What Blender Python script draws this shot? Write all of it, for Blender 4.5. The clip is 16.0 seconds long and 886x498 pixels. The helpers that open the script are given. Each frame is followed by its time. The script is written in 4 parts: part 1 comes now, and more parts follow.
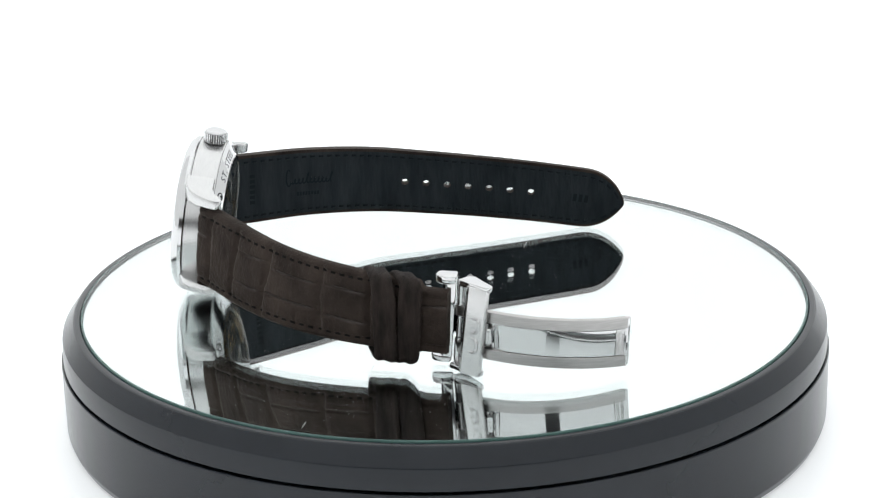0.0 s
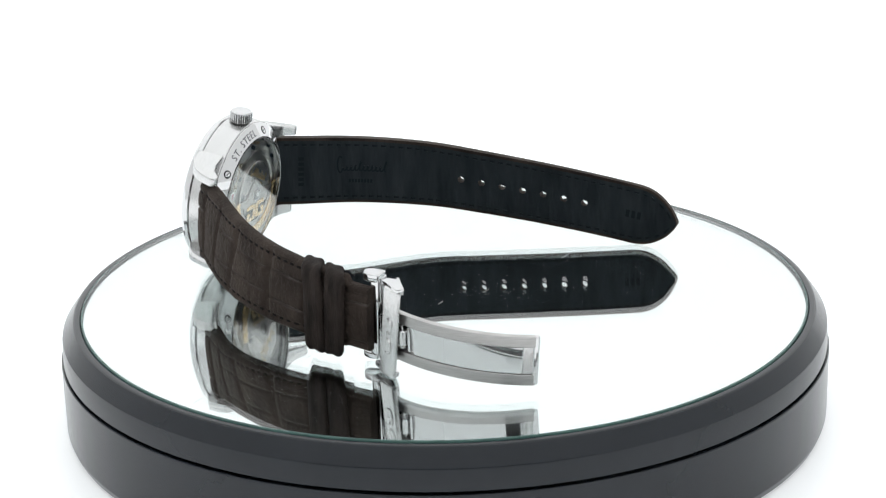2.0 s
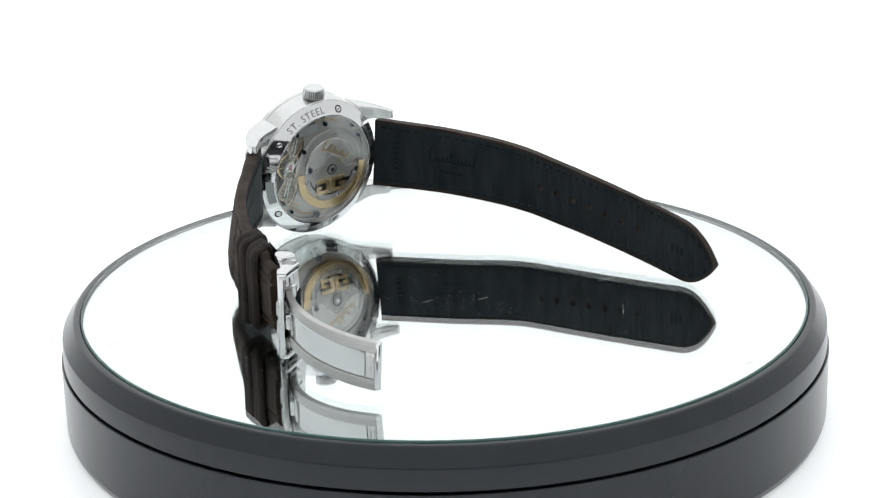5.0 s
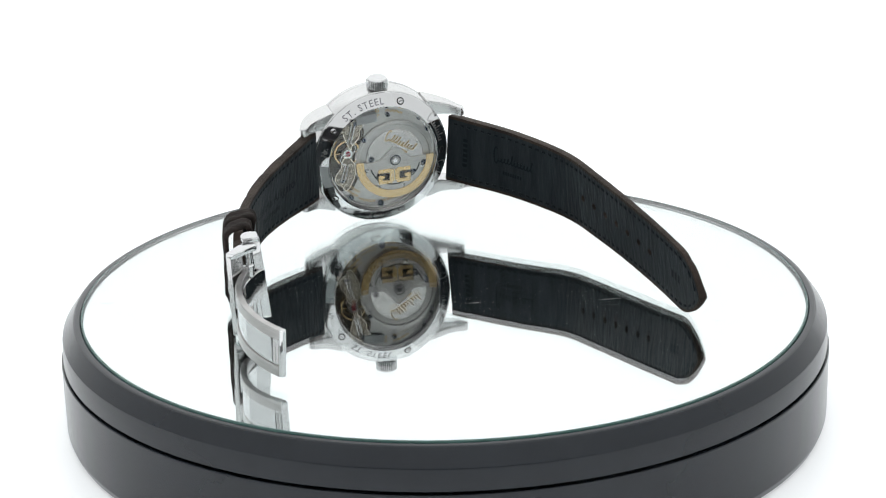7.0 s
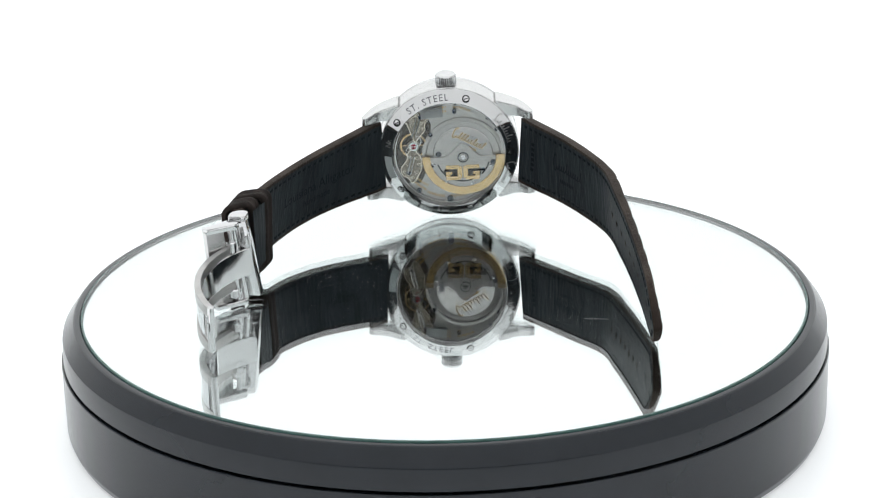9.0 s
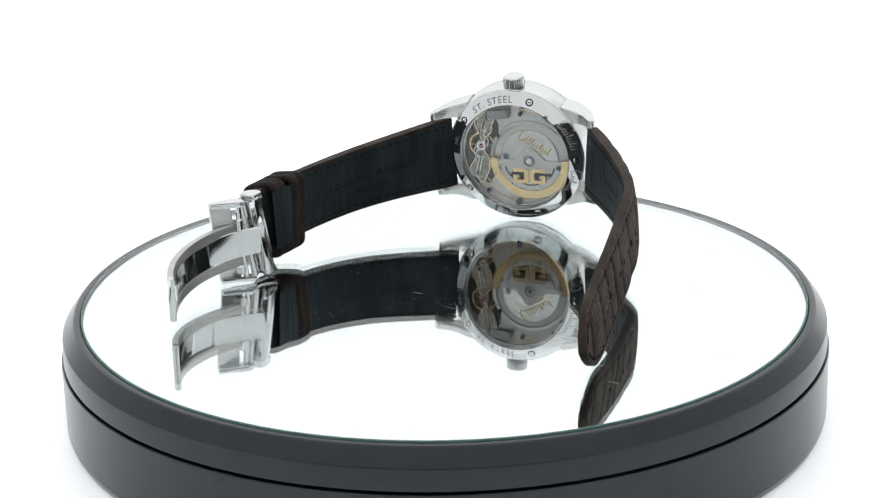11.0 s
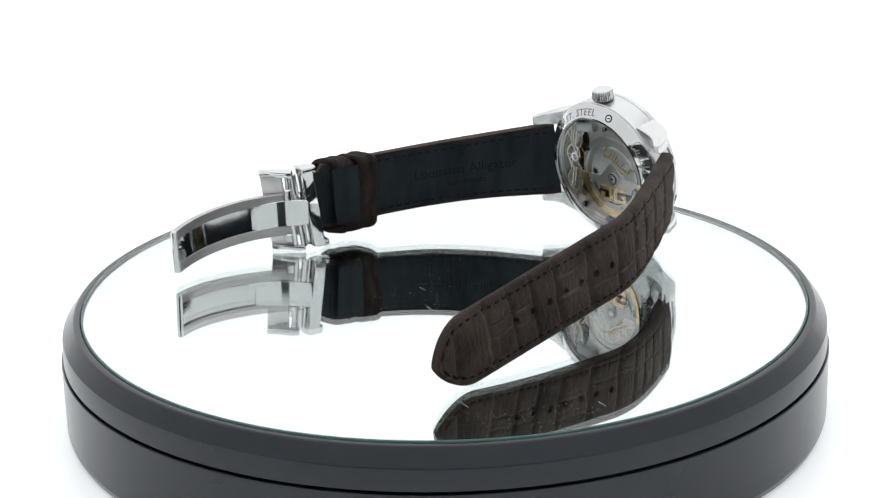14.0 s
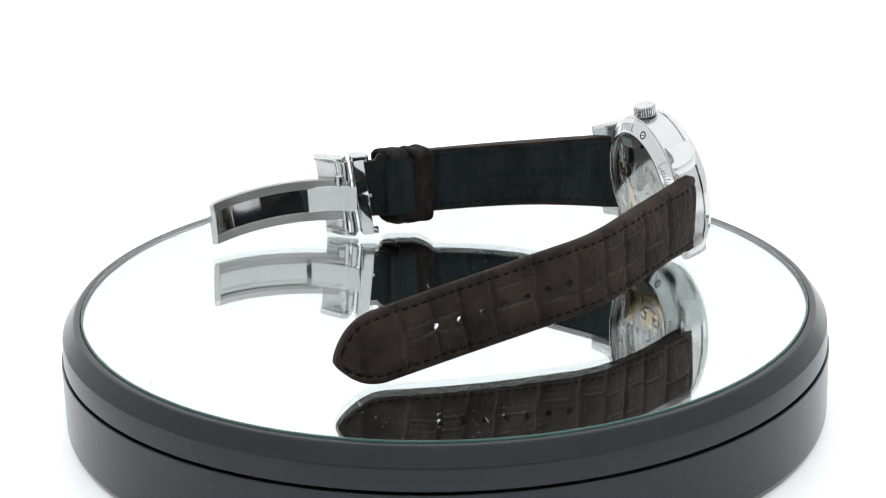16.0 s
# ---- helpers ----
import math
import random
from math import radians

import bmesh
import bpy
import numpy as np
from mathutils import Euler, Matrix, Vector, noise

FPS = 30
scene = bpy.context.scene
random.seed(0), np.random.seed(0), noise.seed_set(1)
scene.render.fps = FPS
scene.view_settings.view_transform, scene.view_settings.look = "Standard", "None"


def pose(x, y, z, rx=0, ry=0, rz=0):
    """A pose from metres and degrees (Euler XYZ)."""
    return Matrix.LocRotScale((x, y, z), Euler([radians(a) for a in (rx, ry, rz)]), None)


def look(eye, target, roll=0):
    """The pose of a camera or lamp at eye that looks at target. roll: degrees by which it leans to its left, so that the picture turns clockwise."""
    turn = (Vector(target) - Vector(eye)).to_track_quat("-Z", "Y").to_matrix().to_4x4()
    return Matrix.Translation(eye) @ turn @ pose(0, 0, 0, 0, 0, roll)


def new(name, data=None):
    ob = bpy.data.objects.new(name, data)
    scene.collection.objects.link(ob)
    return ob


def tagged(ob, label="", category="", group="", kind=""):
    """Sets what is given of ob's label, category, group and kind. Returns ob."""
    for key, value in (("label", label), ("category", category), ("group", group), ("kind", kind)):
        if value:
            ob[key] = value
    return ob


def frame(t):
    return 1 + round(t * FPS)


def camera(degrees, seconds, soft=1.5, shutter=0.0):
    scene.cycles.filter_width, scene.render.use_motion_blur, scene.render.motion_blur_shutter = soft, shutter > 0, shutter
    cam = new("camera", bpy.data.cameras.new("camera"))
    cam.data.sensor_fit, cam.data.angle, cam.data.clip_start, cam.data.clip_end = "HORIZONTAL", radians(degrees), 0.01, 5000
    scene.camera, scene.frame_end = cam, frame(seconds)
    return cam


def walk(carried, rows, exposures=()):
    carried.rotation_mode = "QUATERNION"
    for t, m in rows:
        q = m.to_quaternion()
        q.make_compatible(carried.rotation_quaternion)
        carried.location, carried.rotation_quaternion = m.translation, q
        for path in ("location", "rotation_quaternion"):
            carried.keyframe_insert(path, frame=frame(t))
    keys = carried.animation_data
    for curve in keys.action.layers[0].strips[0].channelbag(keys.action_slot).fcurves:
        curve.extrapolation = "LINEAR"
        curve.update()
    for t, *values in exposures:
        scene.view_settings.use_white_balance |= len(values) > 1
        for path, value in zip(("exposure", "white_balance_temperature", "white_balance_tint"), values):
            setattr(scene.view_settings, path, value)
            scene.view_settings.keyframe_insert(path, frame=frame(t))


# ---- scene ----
# Camera: a fixed stand in front of the turntable.
cam = camera(24.278, 16.0, soft=1.2)
EYE = Vector((0.0, -0.4975, 0.18625))
AIM = EYE + Vector((0.0, math.cos(radians(19.374)), -math.sin(radians(19.374))))
walk(cam, [(0.0, look(EYE, AIM, -1.35)), (16.0, look(EYE, AIM, -1.35))], exposures=[(0.0, 0.0), (16.0, 0.0)])

SPIN = -9.658          # degrees a second, seen from above
TABLE_Z = -0.0300

# ---- light: a photo tent of lit diffusers, its front open to a dim room ----
world = bpy.data.worlds.new("studio")
scene.world = world
world.use_nodes = True
world.node_tree.nodes["Background"].inputs[0].default_value = (0.5, 0.53, 0.56, 1)
world.node_tree.nodes["Background"].inputs[1].default_value = 0.10


# ---- materials ----
def material(name, base, rough=0.5, metal=0.0, **more):
    m = bpy.data.materials.new(name)
    m.use_nodes = True
    b = m.node_tree.nodes["Principled BSDF"]
    b.inputs["Base Color"].default_value = (*base, 1)
    b.inputs["Roughness"].default_value = rough
    b.inputs["Metallic"].default_value = metal
    for key, value in more.items():
        b.inputs[key.replace("_", " ")].default_value = value
    return m


def noisy(m, scale, lo, hi, bump=0.0, detail=6.0, stretch=None, fine=0.0, distance=0.0002):
    """Mottles a material's colour between lo and hi and roughens its surface; coordinates are the object's, in metres."""
    nt = m.node_tree
    b = nt.nodes["Principled BSDF"]
    tc = nt.nodes.new("ShaderNodeTexCoord")
    src = tc.outputs["Object"]
    if stretch:
        mp = nt.nodes.new("ShaderNodeMapping")
        mp.inputs["Scale"].default_value = stretch
        nt.links.new(src, mp.inputs[0])
        src = mp.outputs[0]
    n1 = nt.nodes.new("ShaderNodeTexNoise")
    n1.inputs["Scale"].default_value, n1.inputs["Detail"].default_value = scale, detail
    nt.links.new(src, n1.inputs["Vector"])
    ramp = nt.nodes.new("ShaderNodeValToRGB")
    ramp.color_ramp.elements[0].position, ramp.color_ramp.elements[1].position = 0.3, 0.7
    ramp.color_ramp.elements[0].color, ramp.color_ramp.elements[1].color = (*lo, 1), (*hi, 1)
    nt.links.new(n1.outputs[0], ramp.inputs[0])
    nt.links.new(ramp.outputs[0], b.inputs["Base Color"])
    if bump:
        n2 = nt.nodes.new("ShaderNodeTexNoise")
        n2.inputs["Scale"].default_value, n2.inputs["Detail"].default_value = fine or scale * 6, 4
        nt.links.new(src, n2.inputs["Vector"])
        bp = nt.nodes.new("ShaderNodeBump")
        bp.inputs["Strength"].default_value, bp.inputs["Distance"].default_value = bump, distance
        nt.links.new(n2.outputs[0], bp.inputs["Height"])
        nt.links.new(bp.outputs[0], b.inputs["Normal"])
    return m


STEEL = material("polished_steel", (0.70, 0.70, 0.70), 0.05, 1.0, Specular_Tint=(0.85, 0.85, 0.86, 1))
# steel darkened to carry the shade between the crown's ribs
RIBSHADE = material("rib_shade_steel", (0.30, 0.30, 0.30), 0.5, 1.0)
SOFTSTEEL = material("buffed_steel", (0.72, 0.72, 0.72), 0.12, 1.0, Specular_Tint=(0.85, 0.85, 0.86, 1))
BRUSHED = noisy(material("brushed_steel", (0.65, 0.645, 0.64), 0.26, 1.0, Specular_Tint=(0.85, 0.85, 0.85, 1)), 500, (0.66, 0.66, 0.655), (0.74, 0.735, 0.73), 0.12, stretch=(1, 1, 20), distance=0.00005)
SATIN = noisy(material("satin_steel", (0.52, 0.51, 0.50), 0.30, 1.0), 260, (0.43, 0.42, 0.41), (0.52, 0.51, 0.50), 0.10, stretch=(1, 1, 14), distance=0.00005)
LEATHER = noisy(material("brown_alligator_leather", (0.045, 0.033, 0.027), 0.8, Specular_IOR_Level=0.2, Sheen_Weight=0.12, Sheen_Roughness=0.45, Sheen_Tint=(0.85, 0.76, 0.68, 1)), 110, (0.019, 0.0133, 0.0107), (0.056, 0.0415, 0.034), 1.0, fine=1700, distance=0.0003)

LOOPSKIN = noisy(material("brown_loop_leather", (0.04, 0.03, 0.025), 0.75, Specular_IOR_Level=0.2), 260, (0.012, 0.009, 0.0078), (0.036, 0.027, 0.023), 1.0, fine=1100, stretch=(1, 2.4, 0.6), distance=0.00035)
LINING = noisy(material("black_lining_leather", (0.008, 0.011, 0.013), 0.5, Specular_IOR_Level=0.2), 300, (0.011, 0.016, 0.0195), (0.024, 0.032, 0.037), 1.0, fine=900, stretch=(1, 1, 0.2), distance=0.0003)


def worn(m, light):
    """Pale creases where the leather is rubbed, along the mesh's own wear values."""
    nt = m.node_tree
    b = nt.nodes["Principled BSDF"]
    old = b.inputs["Base Color"].links[0].from_socket
    at = nt.nodes.new("ShaderNodeAttribute")
    at.attribute_name = "wear"
    mix = nt.nodes.new("ShaderNodeMix")
    mix.data_type = "RGBA"
    nt.links.new(at.outputs["Fac"], mix.inputs[0])
    nt.links.new(old, mix.inputs[6])
    mix.inputs[7].default_value = (*light, 1)
    nt.links.new(mix.outputs[2], b.inputs["Base Color"])


worn(LEATHER, (0.13, 0.115, 0.11))
THREAD = material("dark_thread", (0.005, 0.004, 0.0038), 0.8, Specular_IOR_Level=0.2)
EMBOSS = material("pressed_lining", (0.0125, 0.0172, 0.0205), 0.6, Specular_IOR_Level=0.1)
GOLD = material("gilt_brass", (0.76, 0.56, 0.29), 0.2, 1.0)
PLATE = noisy(material("rhodium_plate", (0.60, 0.60, 0.58), 0.28, 1.0), 700, (0.46, 0.455, 0.44), (0.62, 0.61, 0.585), 0.1, stretch=(1, 9, 1), distance=0.00003)
STRIPED = material("striped_rhodium", (0.64, 0.63, 0.61), 0.24, 1.0)


def striped(m, pitch, turn):
    """Broad parallel finishing stripes, as shallow waves."""
    nt = m.node_tree
    tc = nt.nodes.new("ShaderNodeTexCoord")
    mp = nt.nodes.new("ShaderNodeMapping")
    mp.inputs["Rotation"].default_value = (0, 0, radians(turn))
    nt.links.new(tc.outputs["Object"], mp.inputs[0])
    wv = nt.nodes.new("ShaderNodeTexWave")
    wv.wave_profile = "SAW"
    wv.inputs["Scale"].default_value = 0.314 / pitch
    nt.links.new(mp.outputs[0], wv.inputs["Vector"])
    bp = nt.nodes.new("ShaderNodeBump")
    bp.inputs["Strength"].default_value, bp.inputs["Distance"].default_value = 0.9, 0.0003
    nt.links.new(wv.outputs["Fac"], bp.inputs["Height"])
    nt.links.new(bp.outputs[0], nt.nodes["Principled BSDF"].inputs["Normal"])


striped(STRIPED, 0.0018, 55)
SCROLL = material("pale_scrollwork", (0.80, 0.74, 0.62), 0.25, 1.0)
DARKPLATE = noisy(material("engraved_bridge", (0.25, 0.23, 0.2), 0.35, 1.0), 1500, (0.10, 0.085, 0.065), (0.50, 0.45, 0.36), 0.6, fine=2200, distance=0.0001)
RECESS = noisy(material("recess_shade", (0.10, 0.09, 0.08), 0.4, 0.9), 900, (0.02, 0.02, 0.02), (0.14, 0.12, 0.09))
BLUE = material("blued_screw", (0.03, 0.045, 0.08), 0.25, 1.0)
RUBY = material("ruby", (0.5, 0.03, 0.06), 0.1)
INK = material("engraving_grey", (0.26, 0.26, 0.27), 0.5, 0.6)
FAINT = material("faint_stamping", (0.48, 0.48, 0.48), 0.45, 0.8)
PALE = material("pale_mask", (0.60, 0.645, 0.65), 0.5)
GILTINK = material("gilt_engraving", (0.62, 0.43, 0.17), 0.35, 0.8)
BLACK = noisy(material("black_plastic", (0.014, 0.018, 0.022), 0.2, Specular_IOR_Level=0.4), 60, (0.009, 0.012, 0.0165), (0.013, 0.0165, 0.022), 0.02, fine=900, distance=0.00005)
# near-black that paints the shade in slots and openings
GROOVE = material("gap_shade", (0.004, 0.004, 0.004), 0.8)
SILVER = material("mirror_silver", (0.862, 0.9, 0.907), 0.0, 1.0)


def dusty(m, scale, share, size, stretch=(1, 1, 1), turn=0.0, patch=0.0):
    """Fine pale specks, or scratches where stretched, scattered at random on a mirror."""
    nt = m.node_tree
    out = nt.nodes["Material Output"]
    under = out.inputs[0].links[0].from_socket
    tc = nt.nodes.new("ShaderNodeTexCoord")
    mp = nt.nodes.new("ShaderNodeMapping")
    mp.inputs["Scale"].default_value = stretch
    mp.inputs["Rotation"].default_value = (0, 0, radians(turn))
    nt.links.new(tc.outputs["Object"], mp.inputs[0])
    vo = nt.nodes.new("ShaderNodeTexVoronoi")
    vo.voronoi_dimensions = "2D"
    vo.inputs["Scale"].default_value = scale
    nt.links.new(mp.outputs[0], vo.inputs["Vector"])
    near = nt.nodes.new("ShaderNodeMath")
    near.operation, near.inputs[1].default_value = "LESS_THAN", size
    nt.links.new(vo.outputs["Distance"], near.inputs[0])
    sep = nt.nodes.new("ShaderNodeSeparateColor")
    nt.links.new(vo.outputs["Color"], sep.inputs[0])
    few = nt.nodes.new("ShaderNodeMath")
    few.operation, few.inputs[1].default_value = "LESS_THAN", share
    nt.links.new(sep.outputs[0], few.inputs[0])
    both = nt.nodes.new("ShaderNodeMath")
    both.operation = "MULTIPLY"
    nt.links.new(near.outputs[0], both.inputs[0])
    nt.links.new(few.outputs[0], both.inputs[1])
    if patch:      # gathered in patches
        pn = nt.nodes.new("ShaderNodeTexNoise")
        pn.inputs["Scale"].default_value = patch
        nt.links.new(tc.outputs["Object"], pn.inputs["Vector"])
        pm = nt.nodes.new("ShaderNodeMath")
        pm.operation, pm.inputs[1].default_value = "GREATER_THAN", 0.56
        nt.links.new(pn.outputs[0], pm.inputs[0])
        gate = nt.nodes.new("ShaderNodeMath")
        gate.operation = "MULTIPLY"
        nt.links.new(both.outputs[0], gate.inputs[0])
        nt.links.new(pm.outputs[0], gate.inputs[1])
        both = gate
    white = nt.nodes.new("ShaderNodeBsdfDiffuse")
    white.inputs[0].default_value = (0.7, 0.7, 0.7, 1)
    mix = nt.nodes.new("ShaderNodeMixShader")
    nt.links.new(both.outputs[0], mix.inputs[0])
    nt.links.new(under, mix.inputs[1])
    nt.links.new(white.outputs[0], mix.inputs[2])
    nt.links.new(mix.outputs[0], out.inputs[0])


dusty(SILVER, 620, 0.07, 0.05)
dusty(SILVER, 560, 0.35, 0.06, patch=34)
dusty(SILVER, 460, 0.10, 0.045, (0.06, 1.0, 1.0), 12, patch=21)
dusty(SILVER, 430, 0.09, 0.045, (0.05, 1.0, 1.0), 75, patch=26)
dusty(SILVER, 430, 0.09, 0.045, (0.07, 1.0, 1.0), 128, patch=30)
EDGE = noisy(material("greenish_glass_edge", (0.08, 0.17, 0.15), 0.4), 90, (0.06, 0.14, 0.125), (0.10, 0.20, 0.18))
GLASS = material("clear_glass", (0.982, 1.0, 0.993), 0.0, 0.0, Transmission_Weight=1.0, IOR=1.5)
SAPPHIRE = material("sapphire", (1, 1, 1), 0.0, 0.0, Transmission_Weight=1.0, IOR=1.55)
DIAL = material("silver_dial", (0.72, 0.72, 0.70), 0.4, 0.3)
DIFFUSER = material("lit_diffuser", (0.2, 0.2, 0.2), 0.9)
TABLETOP = noisy(material("white_table", (0.84, 0.85, 0.86), 0.45), 8, (0.83, 0.84, 0.85), (0.86, 0.87, 0.88))
ROOMDARK = noisy(material("dim_room_wall", (0.10, 0.10, 0.11), 0.8), 3, (0.38, 0.38, 0.39), (0.45, 0.45, 0.46))


def glowing(m, strength, tint=(0.965, 0.99, 1.0)):
    b = m.node_tree.nodes["Principled BSDF"]
    b.inputs["Emission Color"].default_value = (*tint, 1)
    b.inputs["Emission Strength"].default_value = strength
    return m


glowing(DIFFUSER, 1.05)                                                   # the strongly lit back panel
DIMMER = glowing(material("side_diffuser", (0.4, 0.4, 0.4), 0.9), 0.45)    # thinner light through the sides, top and front
TOPLIT = glowing(material("top_diffuser", (0.4, 0.4, 0.4), 0.9), 0.8)
FRONTLIT = glowing(material("front_fabric", (0.4, 0.4, 0.4), 0.9), 0.44)
glowing(TABLETOP, 0.42)                                                   # glow added to the plain table to bring it near white


# ---- mesh helpers; the small things are worked out in millimetres ----
MM = 0.001


def finish(bm, sharp=35):
    bmesh.ops.recalc_face_normals(bm, faces=bm.faces)
    for f in bm.faces:
        f.smooth = True
    for e in bm.edges:
        if len(e.link_faces) != 2 or e.calc_face_angle(0) > radians(sharp):
            e.smooth = False


def part(name, bm, mat, parent=None, label="", unit=MM, sharp=24, m=None):
    finish(bm, sharp)
    me = bpy.data.meshes.new(name)
    bmesh.ops.scale(bm, vec=(unit, unit, unit), verts=bm.verts)
    bm.to_mesh(me)
    bm.free()
    me.materials.append(mat)
    ob = new(name, me)
    ob.parent = parent
    if m is not None:
        ob.matrix_basis = m
    return tagged(ob, label)


def lathe(profile, n=96, cap=False):
    """Turns (radius, height) pairs about z. A closed profile repeats its first point."""
    bm = bmesh.new()
    rings = []
    for r, z in profile:
        if r < 1e-6:
            rings.append([bm.verts.new((0, 0, z))])
        else:
            rings.append([bm.verts.new((r * math.cos(2 * math.pi * k / n), r * math.sin(2 * math.pi * k / n), z)) for k in range(n)])
    for a, b in zip(rings, rings[1:]):
        for k in range(n):
            q = [a[k % len(a)], a[(k + 1) % len(a)], b[(k + 1) % len(b)], b[k % len(b)]]
            q = list(dict.fromkeys(q))
            if len(q) > 2:
                bm.faces.new(q)
    bmesh.ops.remove_doubles(bm, verts=bm.verts, dist=1e-5)
    return bm


def prism(poly, z0, z1, bevel=0.0, seg=2):
    """A flat outline in x and y, raised from z0 to z1, with rounded edges."""
    bm = bmesh.new()
    lo = [bm.verts.new((x, y, z0)) for x, y in poly]
    hi = [bm.verts.new((x, y, z1)) for x, y in poly]
    bm.faces.new(lo[::-1])
    bm.faces.new(hi)
    for k in range(len(poly)):
        j = (k + 1) % len(poly)
        bm.faces.new((lo[k], lo[j], hi[j], hi[k]))
    bmesh.ops.recalc_face_normals(bm, faces=bm.faces)
    if bevel:
        es = [e for e in bm.edges if e.calc_face_angle(0) > radians(30)]
        bmesh.ops.bevel(bm, geom=es, offset=bevel, segments=seg, profile=0.5, affect="EDGES")
    return bm


def turned(bm, m):
    bmesh.ops.transform(bm, matrix=m, verts=bm.verts)
    return bm


def join(*bms):
    out = bms[0]
    for b in bms[1:]:
        me = bpy.data.meshes.new("tmp")
        b.to_mesh(me)
        b.free()
        out.from_mesh(me)
        bpy.data.meshes.remove(me)
    return out


def rod(a, b, r, n=14):
    a, b = Vector(a), Vector(b)
    bm = lathe([(0, 0), (r * 0.8, 0), (r, r * 0.2), (r, (b - a).length - r * 0.2), (r * 0.8, (b - a).length), (0, (b - a).length)], n)
    return turned(bm, Matrix.Translation(a) @ (b - a).to_track_quat("Z", "Y").to_matrix().to_4x4())


def letters(text, size, place, align="CENTER", bold=0.0, spread=1.0):
    """The mesh of a text in the built-in font, each of its points set by place(x, y)."""
    cu = bpy.data.curves.new("letters", "FONT")
    cu.body, cu.size, cu.align_x, cu.resolution_u = text, size, align, 3
    cu.offset, cu.space_character = bold, spread
    ob = bpy.data.objects.new("letters", cu)
    me = ob.to_mesh()
    bm = bmesh.new()
    bm.from_mesh(me)
    ob.to_mesh_clear()
    bpy.data.objects.remove(ob)
    bpy.data.curves.remove(cu)
    for v in bm.verts:
        v.co = place(v.co.x, v.co.y)
    return bm


def bars(rects, place):
    """Plain bars (x0, y0, x1, y1), cut into short lengths so that they follow the surface."""
    bm = bmesh.new()
    for x0, y0, x1, y1 in rects:
        n = max(1, int(abs(x1 - x0) / 0.5))
        for k in range(n):
            a, b = x0 + (x1 - x0) * k / n, x0 + (x1 - x0) * (k + 1) / n
            bm.faces.new([bm.verts.new(place(x, y)) for x, y in ((a, y0), (b, y0), (b, y1), (a, y1))])
    bmesh.ops.remove_doubles(bm, verts=bm.verts, dist=1e-4)
    return bm


def ribbon(pts, wd, place):
    """A flat stroke of width wd along the points (x, y), set on a surface by place."""
    bm = bmesh.new()
    prev = None
    for k, (x, y) in enumerate(pts):
        xa, ya = pts[max(0, k - 1)]
        xb, yb = pts[min(len(pts) - 1, k + 1)]
        L = math.hypot(xb - xa, yb - ya) or 1.0
        nx, ny = -(yb - ya) / L * wd / 2, (xb - xa) / L * wd / 2
        cur = [bm.verts.new(place(x + nx, y + ny)), bm.verts.new(place(x - nx, y - ny))]
        if prev:
            bm.faces.new((prev[0], prev[1], cur[1], cur[0]))
        prev = cur
    return bm


def scrawl(length, h, place, wd=0.2, seed=1, cap=2.3):
    """Plain looping pen strokes of a script's size: a tall first loop, then a run of low ones."""
    rnd = random.Random(seed)
    x0 = -length / 2
    pts = [(x0 + h * 0.9 * (1 + math.cos(a)) * 0.55 + 0.1 * h * k, h * (cap * 0.42 + cap * 0.55 * math.sin(a))) for k, a in ((q / 18, 0.9 + 5.0 * q / 18) for q in range(19))]
    n = max(3, int(length / (h * 0.85)))
    tall = [rnd.choice((1.0, 1.0, 0.85, 1.9)) for _ in range(n)]
    a0, span = x0 + h * 1.3, length - h * 1.3
    for k in range(n * 12 + 1):
        u = k / 12
        th = 2 * math.pi * u
        top = tall[min(n - 1, int(u))]
        pts.append((a0 + span * u / n + 0.22 * h * math.sin(th) + 0.22 * h * top * 0.5 * (1 - math.cos(th)), h * top * 0.5 * (1 - math.cos(th))))
    return ribbon(pts, wd, place)


def empty(name, m=None, parent=None):
    ob = new(name)
    ob.empty_display_size = 0.01
    ob.parent = parent
    if m is not None:
        ob.matrix_basis = m
    return ob


# ---- setting: table, light tent, dim room ----
def slab(x0, x1, y0, y1, z0, z1):
    return prism([(x0, y0), (x1, y0), (x1, y1), (x0, y1)], z0, z1, 0)


